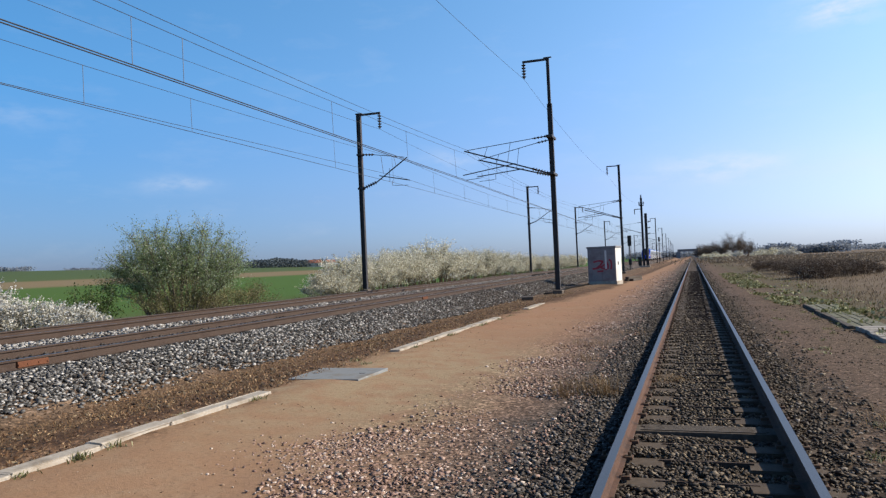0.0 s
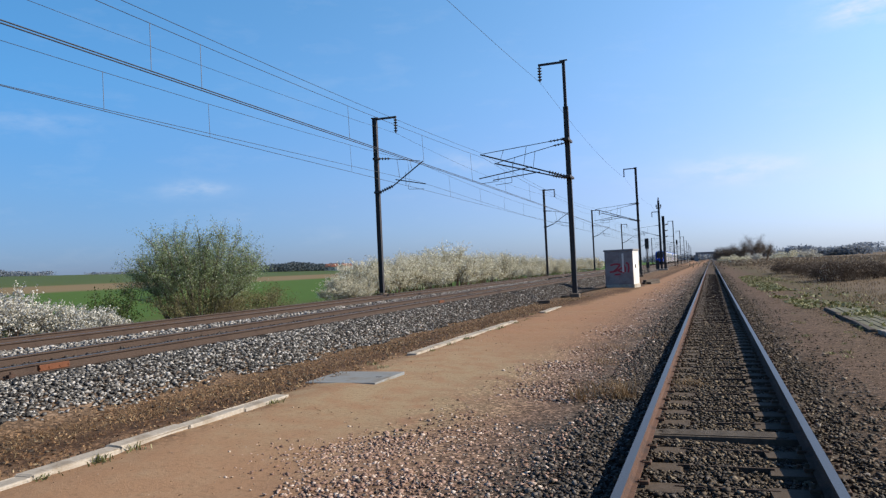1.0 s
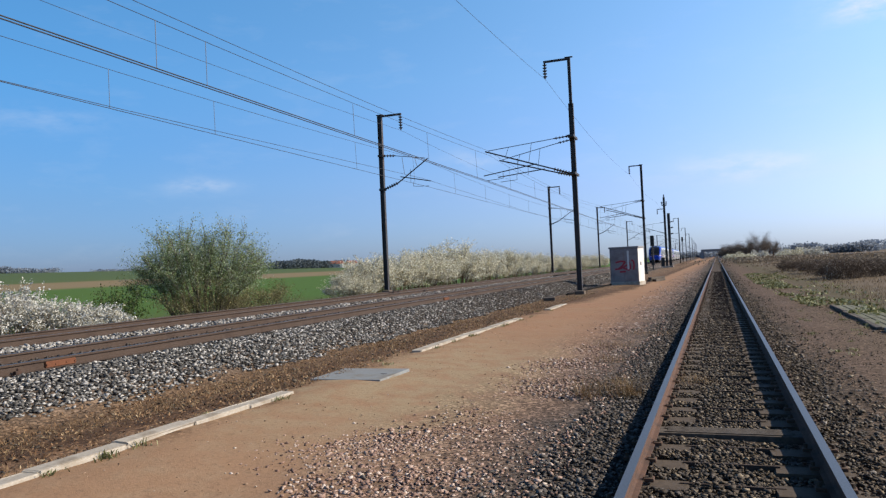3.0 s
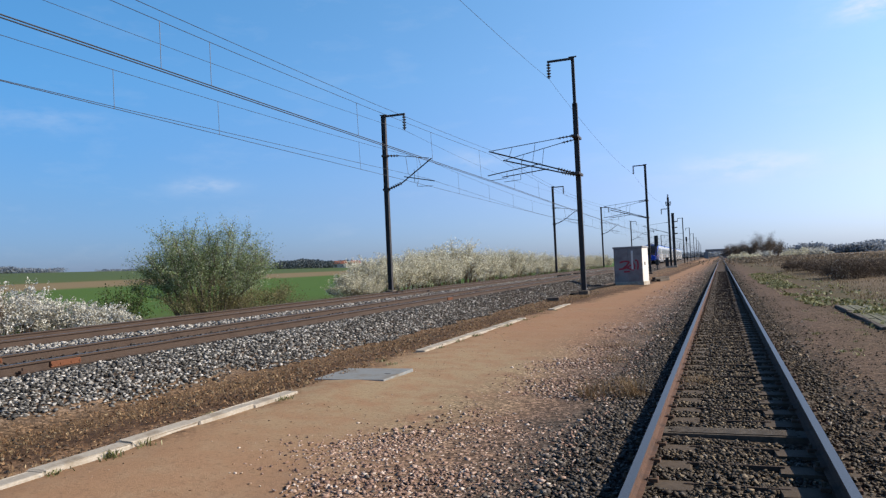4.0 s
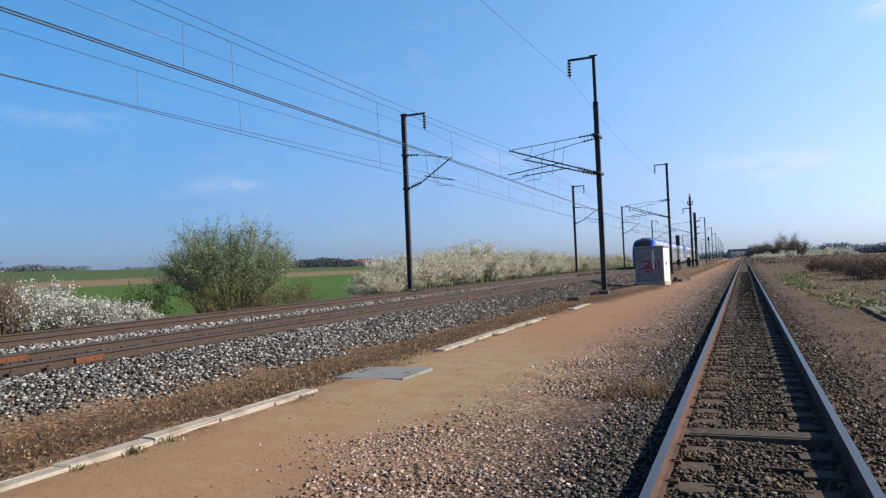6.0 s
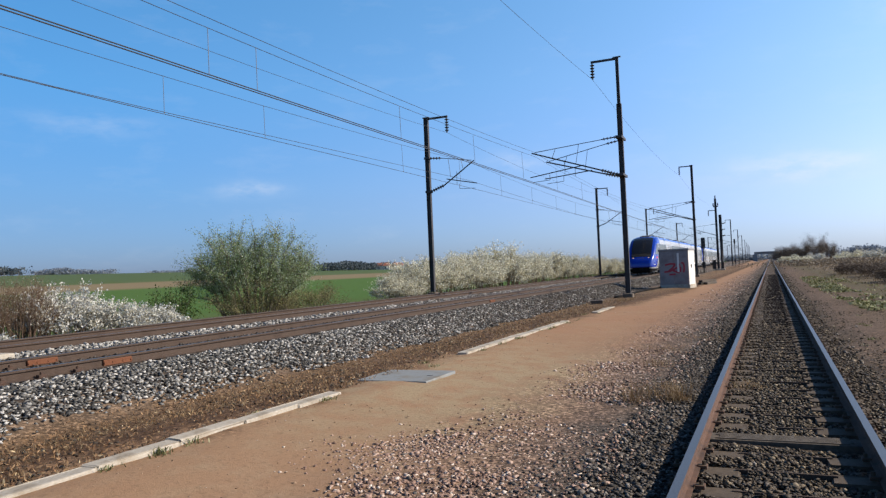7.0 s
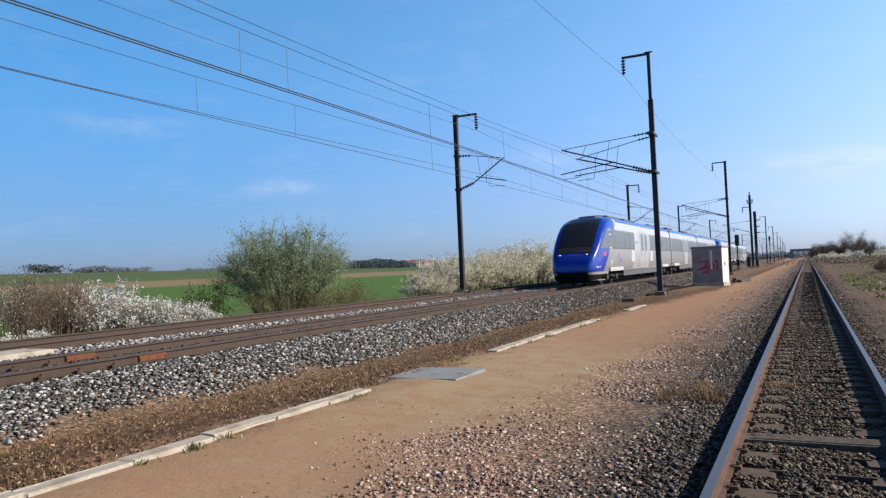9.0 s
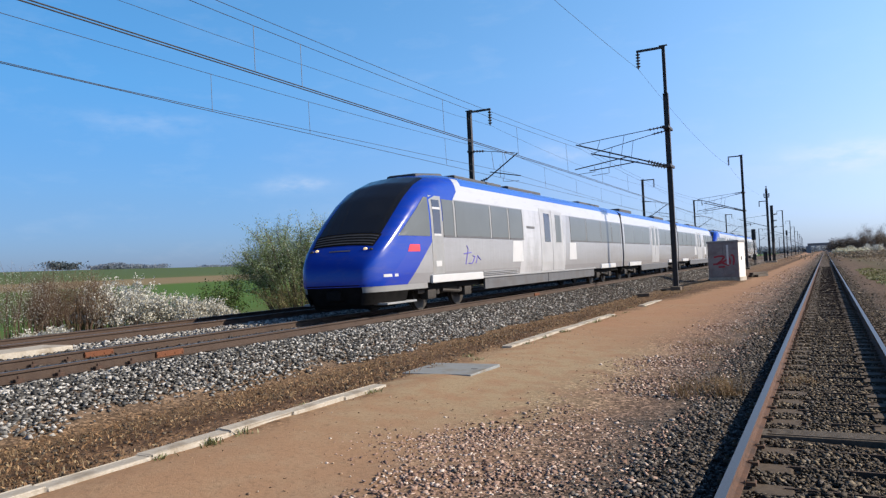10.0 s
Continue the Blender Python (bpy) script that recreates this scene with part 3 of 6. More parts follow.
def make_trainset():
    train = thing("train", "blue, silver and white regional diesel trainset on the near main track", "train", "coupled trainsets")
    nose = [0.0, 0.03, 0.06, 0.12, 0.2, 0.3, 0.45, 0.6, 0.8, 1.05, 1.3, 1.6, 1.9, 2.2, 2.5, 2.8, 3.1, 3.4, 3.7, 4.05, 4.4, 4.9, 5.4]
    for far in (False, True):
        bm = skin(bmesh.new(), nose + [8.0, 14.0, 20.0, CAR_LEN], 0.0, 1.0, 26)
        for loop_y in (0.0, CAR_LEN):
            ring = [v for v in bm.verts if abs(v.co.y - loop_y) < 1e-4]
            ring.sort(key=lambda v: math.atan2(v.co.z - 0.9 if loop_y == 0 else v.co.z - 2, v.co.x))
            bm.faces.new(ring if loop_y == 0 else [bm.verts.new(v.co) for v in ring])
        bmesh.ops.recalc_face_normals(bm, faces=bm.faces)
        body = part("car_body", flip(bm, far), LIVERY, train, "blue-nosed silver and white car body", True)
        # windscreen, grille, headlamps
        bm = skin(bmesh.new(), [0.80 + 0.115 * k for k in range(21)], lambda y: 0.80 + 0.012 * y, 1.0, 12, out=0.012)
        part("windscreen", flip(bm, far), WINDSCREEN, train, "large dark sloping windscreen", True)
        bm = skin(bmesh.new(), [0.47, 0.55, 0.63, 0.71, 0.80], 0.80, 1.0, 8, out=0.008)
        part("grille", flip(bm, far), BLACK, train, "black ventilation grille under the windscreen", True)
        for k in range(4):
            bm = skin(bmesh.new(), [0.51 + 0.07 * k, 0.535 + 0.07 * k], 0.81, 1.0, 6, out=0.022)
            part("grille_slat", flip(bm, far), ROOFGEAR, train)
        bm = skin(bmesh.new(), [0.335, 0.36], 0.93, 1.0, 4, out=0.008)
        part("number_bar", flip(bm, far), SKIRT, train)
        for s in (-1, 1):
            for q, (yy, pp, rr, mat) in enumerate(((0.40, 0.845, 0.05, HEADLIGHT), (0.40, 0.80, 0.05, INSULATOR))):
                c = hull(yy, pp, s, 0.0)
                bm = bmesh.new()
                bmesh.ops.create_uvsphere(bm, u_segments=14, v_segments=8, radius=rr, matrix=Matrix.Translation(c) @ Matrix.Diagonal((1.15, 0.7, 0.75, 1)))
                part("headlight" if q == 0 else "marker_light", flip(bm, far), mat, train, "lit warm headlight" if q == 0 else "", True)
        # aprons and skirts; the black lower panels paint the shade under the nose
        for s in (-1, 1):
            for name, label, mat, ys, lift, drop, tuck in (("side_apron", "silver apron wrapping the nose", SILVER, [0.02, 0.06, 0.2, 0.45, 0.8, 1.1, 1.5, 1.9, 2.3], 0.08, 0.60, 0.985),
                                                           ("lower_shade_panel", "black inner panel standing in for shade under the nose", BLACK, [0.02, 0.06, 0.2, 0.45, 0.8, 1.1, 1.4], -0.14, 0.30, 0.90)):
                bm = bmesh.new()
                top = [hull(y, 0.0, s) + Vector((s * 0.006, -0.006, lift)) for y in ys]
                if lift < 0:
                    top = [Vector((p.x * 0.985, p.y + 0.02, p.z)) for p in top]
                low = [Vector((p.x * tuck, p.y + 0.06, drop)) for p in top]
                ta, la = [bm.verts.new(p) for p in top], [bm.verts.new(p) for p in low]
                for i in range(len(ys) - 1):
                    bm.faces.new((ta[i], ta[i + 1], la[i + 1], la[i]))
                bmesh.ops.recalc_face_normals(bm, faces=bm.faces)
                part(name, flip(bm, far), mat, train, label, True)
        # front apron: black, with the shade of the nose put into its colour
        bm = bmesh.new()
        loop = [hull(y, 0.0, -1) for y in (0.2, 0.06, 0.0)] + [hull(y, 0.0, 1) for y in (0.0, 0.06)]
        ta = [bm.verts.new(p + Vector((0, -0.012, 0.05))) for p in loop]
        la = [bm.verts.new((p.x * 0.88, p.y + 0.22, 0.30)) for p in loop]
        for i in range(len(loop) - 1):
            bm.faces.new((ta[i], ta[i + 1], la[i + 1], la[i]))
        bmesh.ops.recalc_face_normals(bm, faces=bm.faces)
        part("front_apron", flip(bm, far), BLACK, train, "front apron painted black for its shade", True)
        for s in (-1, 1):
            bm = box_in(bmesh.new(), (min(s * 0.5, s * 1.25), 0.45, 0.28), (max(s * 0.5, s * 1.25), 1.9, 0.33), 0.015)
            part("guard_lip", flip(bm, far), SILVER, train)
        bm = box_in(bmesh.new(), (-0.85, 0.35, 0.2), (0.85, 1.6, 0.72), 0.05)
        part("underframe", flip(bm, far), BLACK, train)
        bm = box_in(bmesh.new(), (-1.2, 1.4, 0.55), (1.2, CAR_LEN - 0.3, 1.0), 0.02)
        part("underframe", flip(bm, far), BLACK, train)
        bm = box_in(bmesh.new(), (-0.62, 1.5, 0.24), (0.62, 6.2, 0.7), 0.03)
        part("underframe", flip(bm, far), BLACK, train)
        for s in (-1, 1):
            for y0, y1 in ((5.95, 11.9), (11.95, 18.4)):
                bm = box_in(bmesh.new(), (min(s * 1.34, s * 1.4), y0, 0.40), (max(s * 1.34, s * 1.4), y1, 0.755), 0.012)
                part("skirt", flip(bm, far), SKIRT, train, "dark grey side skirt")
            bm = box_in(bmesh.new(), (min(s * 1.2, s * 1.447), 5.6, 0.74), (max(s * 1.2, s * 1.447), 18.5, 0.79), 0.01)
            for k in range(3):
                box_in(bm, (min(s * 1.4, s * 1.442), 5.8, 0.82 + k * 0.05), (max(s * 1.4, s * 1.442), 8.7, 0.845 + k * 0.05), 0.004)
            part("sill_trim", flip(bm, far), SILVER, train)
            for y0, y1 in ((2.45, 5.75), (19.6, 22.4)):
                bm = box_in(bmesh.new(), (min(s * 1.38, s * 1.452), y0, 0.72), (max(s * 1.38, s * 1.452), y1, 0.93), 0.02)
                part("bogie_cover", flip(bm, far), WHITE_PANEL, train, "white cover over the bogie")
            # side glazing
            bm = side_panel(2.62, 4.05, 1.96, 3.0, s, 0.012, skew=1.3, cols=6)
            part("cab_side_window", flip(bm, far), WINDOW, train)
            bm = side_panel(4.14, 4.78, 0.95, 3.06, s, 0.006)
            door = part("cab_door", flip(bm, far), SILVER, train, "narrow silver cab door")
            bm = side_panel(4.26, 4.66, 2.0, 2.95, s, 0.012)
            part("door_window", flip(bm, far), DOORGLASS, door)
            for z0 in (2.0, 2.72):
                bm = side_panel(4.26, 4.66, z0 - 0.03, z0 + 0.03, s, 0.016)
                part("door_bar", flip(bm, far), WHITE_PANEL, door)
            bm = side_panel(4.3, 4.62, 1.15, 1.3, s, 0.012)
            part("step_recess", flip(bm, far), WHITE_PANEL, door)
            for y0, y1 in ((4.82, 5.55), (5.6, 8.1), (8.16, 9.6), (9.66, 10.95), (16.5, 18.9), (18.96, 21.4), (21.46, 23.5), (23.56, 25.5)):
                bm = side_panel(y0, y1, 1.95, 2.99, s, 0.010, cols=4)
                win = part("window", flip(bm, far), WINDOW, train, "tinted grey window")
                bm = side_panel(y0, y1, 1.945, 2.0, s, 0.016, cols=4)
                part("window_frame", flip(bm, far), SKIRT, win)
                bm = side_panel(y1 - 0.09, y1 - 0.01, 1.96, 2.98, s, 0.017)
                part("mullion", flip(bm, far), SILVER, win)
            for y0, y1 in ((12.75, 14.05), (14.1, 15.4)):
                bm = side_panel(y0, y1, 0.82, 3.14, s, 0.008)
                door = part("passenger_door", flip(bm, far), DOOR_PAINT, train, "pale sliding door leaf with tall window")
                bm = side_panel(y0 + 0.42, y1 - 0.22, 1.9, 2.98, s, 0.014)
                part("door_window", flip(bm, far), DOORGLASS if y0 < 13 else WINDOW, door)
            for y0 in (9.8, 16.2):
                bm = side_panel(y0, y0 + 1.0, 1.2, 1.9, s, 0.004, skew=0.12)
                part("white_panel", flip(bm, far), WHITE_PANEL, train)
            bm = side_panel(11.3, 12.1, 2.36, 2.44, s, 0.01)
            part("display", flip(bm, far), SKIRT, train)
            # decals as plain shapes
            bm = side_panel(2.95, 3.5, 1.56, 1.74, s, 0.008, skew=0.1)
            part("decal", flip(bm, far), LOGO_RED, train, "red parallelogram decal")
            bm = bmesh.new()
            for a, b in (((6.1, 1.18), (6.3, 1.62)), ((6.0, 1.48), (6.5, 1.52)), ((6.3, 1.2), (6.55, 1.2)), ((6.55, 1.2), (6.75, 1.4)), ((6.75, 1.4), (6.6, 1.42)), ((6.8, 1.2), (6.95, 1.42)), ((6.95, 1.42), (7.15, 1.3)), ((6.3, 1.62), (6.2, 1.72))):
                tube(bm, (s * 1.432, a[0] - SIDE_SHIFT, a[1]), (s * 1.432, b[0] - SIDE_SHIFT, b[1]), 0.018, 6)
            part("decal", flip(bm, far), LOGO_BLUE, train, "violet scribbled emblem")
            bm = side_panel(2.0, 2.5, 0.95, 1.02, s, 0.01)
            part("decal", flip(bm, far), WHITE_PANEL, train, "small white bar decal")
        # roof gear
        bm = box_in(bmesh.new(), (-0.5, 3.5, 3.6), (0.5, 5.2, 3.96), 0.1)
        for v in bm.verts:
            if v.co.y < 4.0 and v.co.z > 3.7:
                v.co.z -= 0.13
        part("roof_pod", flip(bm, far), ROOFGEAR, train, "dark roof pod above the cab")
        for y0, y1, hw, top in ((5.6, 8.0, 0.7, 3.94), (8.3, 9.6, 0.6, 3.97), (9.9, 13.4, 0.75, 3.94), (19.0, 22.6, 0.7, 3.94)):
            bm = box_in(bmesh.new(), (-hw, y0, 3.55), (hw, y1, top), 0.06)
            unit = part("roof_unit", flip(bm, far), ROOFGEAR, train)
            for k in range(int((y1 - y0) / 0.5)):
                bm = box_in(bmesh.new(), (-hw * 0.8, y0 + 0.2 + 0.5 * k, top - 0.02), (hw * 0.8, y0 + 0.45 + 0.5 * k, top + 0.03), 0.01)
                part("vent_hood", flip(bm, far), ROOFGEAR, unit)
        # bogies
        for yc in (4.05, 21.1):
            make_bogie(train, yc, far)
    # middle car
    m0 = CAR_LEN + GAP
    bm = skin(bmesh.new(), [20.0, 20.0 + MID_LEN / 2, 20.0 + MID_LEN], 0.0, 1.0, 26)
    for v in bm.verts:
        v.co.y += m0 - 20.0
    for loop_y in (m0, m0 + MID_LEN):
        ring = [v for v in bm.verts if abs(v.co.y - loop_y) < 1e-4]
        ring.sort(key=lambda v: math.atan2(v.co.z - 2, v.co.x))
        bm.faces.new([bm.verts.new(v.co) for v in ring])
    bmesh.ops.recalc_face_normals(bm, faces=bm.faces)
    part("car_body", bm, LIVERY, train, "silver and white middle car body", True)
    part("underframe", box_in(bmesh.new(), (-1.2, m0 + 0.3, 0.55), (1.2, m0 + MID_LEN - 0.3, 1.0), 0.02), BLACK, train)
    off = m0 + SIDE_SHIFT
    for s in (-1, 1):
        for y0, y1 in ((0.4, 2.6), (2.66, 5.0), (5.06, 7.2), (10.4, 12.6), (12.66, 14.9), (14.96, 17.2)):
            win = part("window", side_panel(off + y0, off + y1, 1.95, 2.99, s, 0.005), WINDOW, train, "tinted grey window")
            part("window_frame", side_panel(off + y0, off + y1, 1.945, 2.0, s, 0.012), SKIRT, win)
        for y0, y1 in ((7.6, 8.75), (8.8, 9.95)):
            door = part("passenger_door", side_panel(off + y0, off + y1, 0.82, 3.14, s, 0.008), DOOR_PAINT, train, "pale sliding door leaf with tall window")
            part("door_window", side_panel(off + y0 + 0.35, off + y1 - 0.2, 1.9, 2.98, s, 0.014), WINDOW, door)
        for y0 in (1.2, MID_LEN - 4.2):
            bm = box_in(bmesh.new(), (min(s * 1.38, s * 1.452), m0 + y0, 0.72), (max(s * 1.38, s * 1.452), m0 + y0 + 3.0, 0.93), 0.02)
            part("bogie_cover", bm, WHITE_PANEL, train, "white cover over the bogie")
        bm = box_in(bmesh.new(), (min(s * 1.34, s * 1.4), m0 + 4.4, 0.40), (max(s * 1.34, s * 1.4), m0 + MID_LEN - 4.4, 0.755), 0.012)
        part("skirt", bm, SKIRT, train, "dark grey side skirt")
    for y0, y1 in ((2.0, 5.0), (12.0, 15.5)):
        part("roof_unit", box_in(bmesh.new(), (-0.85, m0 + y0, 3.6), (0.85, m0 + y1, 3.97), 0.06), ROOFGEAR, train)
    for yc in (m0 + 2.5, m0 + MID_LEN - 2.5):
        make_bogie(train, yc, False)
    for y0 in (CAR_LEN - 0.02, m0 + MID_LEN - 0.02):
        part("gangway", box_in(bmesh.new(), (-1.36, y0, 0.8), (1.36, y0 + GAP + 0.04, 3.55), 0.02), BLACK, train)
    for y0, y1 in ((-0.12, 0.6), (SET_LEN - 0.6, SET_LEN + 0.12)):
        bm = box_in(bmesh.new(), (-0.2, y0 + 0.1, 0.42), (0.2, y1, 0.66), 0.04)
        part("coupler", bm, BLACK, train)
    return train


train_lead = make_trainset()
train_rear = copy_thing(train_lead, Matrix())
# seconds, and how far the leading nose is along the main line
TRAIN_Y = [(0.0, 234.0), (1.0, 212.0), (2.0, 190.0), (3.5, 153.5), (5.5, 105.0), (7.0, 71.2), (7.5, 62.4), (8.0, 53.6), (8.5, 45.6), (9.0, 36.5), (9.5, 25.9), (10.0, 14.35)]


def motions():
    for ob, back in ((train_lead, 0.0), (train_rear, SET_LEN + 0.3)):
        walk(ob, [(t, MAIN @ pose(NEAR_X, y + back, NEAR_Z)) for t, y in TRAIN_Y])


# ---- overhead line ----


def insulator_bm(bm, a, b, sheds=5, r=0.07):
    a, b, r = Vector(a), Vector(b), r * 1.35
    tube(bm, a, b, r * 0.35, 8)
    for k in range(sheds):
        p = a.lerp(b, (k + 0.7) / (sheds + 0.4))
        d = (b - a).normalized() * 0.025
        tube(bm, p - d, p + d, r, 10, r * 0.6)
    return bm


def h_beam(bm, z0, z1, w, d):
    t = 0.016
    box_in(bm, (-w / 2, -d / 2, z0), (-w / 2 + t, d / 2, z1))
    box_in(bm, (w / 2 - t, -d / 2, z0), (w / 2, d / 2, z1))
    box_in(bm, (-w / 2, -t / 2, z0), (w / 2, t / 2, z1))
    return bm


def cantilever(mast, s, dy, reach, low, tip, reg, stay):
    """One hinged bracket: inclined tube, top stay with insulators, registration tube and steady arm. s: which way it points."""
    X = lambda v: s * v
    bm = bmesh.new()
    tube(bm, (X(0.95), dy, low + (tip - low) * 0.2), (X(reach), dy, tip), 0.035)
    part("bracket_tube", bm, STEEL_DARK, mast)
    bm = bmesh.new()
    tube(bm, (X(0.8), dy, stay - (stay - tip) * 0.15), (X(reach - 0.15), dy, tip + 0.02), 0.018, 6)
    for f in (0.45, 0.72):
        tube(bm, (X(reach * f), dy, stay + (tip - stay) * f), (X(reach * (f + 0.04)), dy, low + (tip - low) * (f + 0.04)), 0.012, 5)
    part("stay_tube", bm, STEEL_DARK, mast)
    bm = bmesh.new()
    tube(bm, (X(reach * 0.40), dy, low + (tip - low) * 0.42), (X(reach + 0.12), dy, reg), 0.026)
    tube(bm, (X(reach * 0.62), dy, reg + 0.02), (X(reach * 0.62), dy, low + (tip - low) * 0.66), 0.012, 5)
    part("registration_tube", bm, STEEL_DARK, mast)
    bm = bmesh.new()
    pts = [(X(reach - 0.9), dy, reg + 0.05), (X(reach - 0.9), dy, reg - 0.2), (X(reach - 0.7), dy, reg - 0.22), (X(reach + 0.0), dy, reg - 0.26)]
    poly_tube(bm, pts, 0.014)
    part("steady_arm", bm, STEEL_DARK, mast)
    bm = insulator_bm(bmesh.new(), (X(0.1), dy, low), (X(0.97), dy, low + (tip - low) * 0.205), 6, 0.075)
    part("insulator", bm, INSULATOR, mast, "dark ribbed insulator")
    bm = insulator_bm(bmesh.new(), (X(0.1), dy, stay), (X(0.85), dy, stay - (stay - tip) * 0.16), 4, 0.06)
    part("insulator", bm, INSULATOR, mast, "dark ribbed insulator")


def make_mast(y, right_row, height, base, double=False, step=False, group="catenary masts"):
    x = -5.95 if right_row else -16.55
    s = -1 if right_row else 1
    reach = 4.45 if right_row else 2.75
    rail = NEAR_Z if right_row else FAR_Z
    label = "tall dark steel catenary mast with two bracket arms" if double else "dark steel catenary mast with bracket arm and feeder bracket"
    mast = thing("catenary_mast", label, "catenary mast", group, "", MAIN @ pose(x, y, base))
    bm = box_in(bmesh.new(), (-0.24, -0.24, -0.5), (0.24, 0.24, -0.02), 0.05)
    part("foundation", bm, FOOTING, mast, "weathered concrete footing")
    split = height - 2.35 if step else height
    bm = h_beam(bmesh.new(), 0.0, split, 0.24, 0.2)
    part("post", bm, STEEL_DARK, mast)
    if step:
        bm = h_beam(bmesh.new(), split - 0.15, height, 0.15, 0.13)
        part("post_extension", bm, STEEL_DARK, mast)
    bm = box_in(bmesh.new(), (min(0, s * 1.3), -0.045, height - 0.13), (max(0, s * 1.3), 0.045, height - 0.02), 0.01)
    box_in(bm, (-0.2, -0.06, height - 0.02), (0.2, 0.06, height + 0.03), 0.01)
    part("feeder_bracket", bm, STEEL_DARK, mast)
    bm = insulator_bm(bmesh.new(), (s * 1.24, 0, height - 0.15), (s * 1.24, 0, height - 0.95), 5, 0.09)
    part("insulator", bm, INSULATOR, mast, "hanging ribbed insulator")
    zc = rail + 5.5 - base + 0.28
    for dy in ((-0.55, 0.55) if double else (0.0,)):
        k = 0.45 if dy > 0 else 0.0
        cantilever(mast, s, dy, reach - k, zc - 0.25, zc + 1.25 - k * 0.8, zc, zc + 1.62)
    for z in (zc - 0.25, zc + 1.62):
        bm = box_in(bmesh.new(), (-0.16, -0.62 if double else -0.15, z - 0.06), (0.16, 0.62 if double else 0.15, z + 0.06), 0.01)
        part("bracket_clamp", bm, STEEL_DARK, mast)
    return mast


RIGHT_ROW = [(-14.0, 10.8), (36.5, 11.8), (80.6, 11.6), (199.0, 11.7), (270.0, 11.7), (340.0, 11.7), (420.0, 11.7), (500.0, 11.7), (580.0, 11.7), (660.0, 11.7)]
LEFT_ROW = [(-14.0, 9.7), (36.5, 9.7), (82.9, 9.9), (123.0, 10.05), (172.0, 9.9), (228.0, 9.8), (285.0, 9.7), (345.0, 9.7), (405.0, 9.7), (470.0, 9.7), (540.0, 9.7)]
for y, h in RIGHT_ROW:
    make_mast(y, True, h, 0.24, double=(y == 36.5 or y == 80.6), step=(y == 36.5))
for y, h in LEFT_ROW:
    make_mast(y, False, h, 0.60)


def make_wire(name, label, pts, r, droppers=()):
    line = thing(name, label, "overhead wire", "overhead wires", "", MAIN)
    part("wire", poly_tube(bmesh.new(), pts, r), WIRE, line)
    for a, b in droppers:
        part("dropper", poly_tube(bmesh.new(), [a, b], 0.007, 5), WIRE, line)
    return line


def point_at(run, y):
    """The point of a run of points at y."""
    rows = np.array(run)
    return tuple(float(np.interp(y, rows[:, 1], rows[:, k])) for k in range(3))


def catenary(x, rail, supports, stagger=0.12, lift=0.0, mx=0.0, hung=()):
    """Contact wire, sagging messenger and the droppers between them, from support to support."""
    con, mes, drops = [], [], []
    zc = rail + 5.5 + lift
    for i, (a, b) in enumerate(zip(supports, supports[1:])):
        sa, sb = (stagger if i % 2 else -stagger), (-stagger if i % 2 else stagger)
        n = 14
        for k in range(n):
            f = k / n
            y = a + (b - a) * f
            sag = 4 * f * (1 - f)
            con.append((x + sa + (sb - sa) * f, y, zc))
            mes.append((x + mx + (sa + (sb - sa) * f) * 0.5, y, zc + 1.42 - 0.42 * sag))
    for y in hung + tuple(supports[2] + 6.5 * k for k in range(9)):
        drops.append((point_at(mes, y), point_at(con, y)))
    return con, mes, drops


def make_overhead():
    right = [y for y, _ in RIGHT_ROW[:3]] + [127.0] + [y for y, _ in RIGHT_ROW[3:]]
    left = [y for y, _ in LEFT_ROW]
    c, m, d = catenary(NEAR_X - 0.1, NEAR_Z, right, hung=(12.0, 13.6, 20.9, 27.5, 34.1, 40.7, 47.3))
    make_wire("contact_wire", "taut dark contact wire above the near track", c, 0.013, ())
    make_wire("messenger_wire", "dark messenger wire with droppers", m, 0.007, d)
    c, m, d = catenary(NEAR_X - 0.32, NEAR_Z, right[:4], 0.1, 0.04, 0.15)
    make_wire("contact_wire", "second contact wire of the overlap", c, 0.013)
    make_wire("messenger_wire", "second messenger wire of the overlap", [(p[0], p[1], p[2] + 0.22) for p in m], 0.007)
    c, m, d = catenary(FAR_X + 0.05, FAR_Z, left, hung=(14.4, 18.6, 28.2, 34.8, 41.4, 48.0, 54.6, 61.2))
    make_wire("contact_wire", "taut dark contact wire above the far track", c, 0.009, ())
    twin = catenary(FAR_X + 0.05, FAR_Z, left[:4], -0.12)[0]
    make_wire("contact_wire", "second contact wire above the far track", [(p[0], p[1], p[2] + 0.02 + 0.45 * max(0.0, 1 - abs(p[1] - 36.5) / 24)) for p in twin], 0.008)
    make_wire("messenger_wire", "dark messenger wire with droppers", m, 0.007, d)
    for x, rows, base in ((-5.95 - 1.24, RIGHT_ROW[:3] + [(127.0, 11.9)] + RIGHT_ROW[3:], 0.24), (-16.55 + 1.24, LEFT_ROW, 0.60)):
        pts = []
        for (a, ha), (b, hb) in zip(rows, rows[1:]):
            for k in range(12):
                f = k / 12
                pts.append((x, a + (b - a) * f, base + ha + (hb - ha) * f - 0.97 - 0.5 * 4 * f * (1 - f)))
        make_wire("feeder_wire", "feeder cable hung from the mast tops", pts, 0.007)


make_overhead()

# ---- loose stone ----
CUBE_V = np.array([(-1, -1, -1), (1, -1, -1), (1, 1, -1), (-1, 1, -1), (-1, -1, 1), (1, -1, 1), (1, 1, 1), (-1, 1, 1)], float)
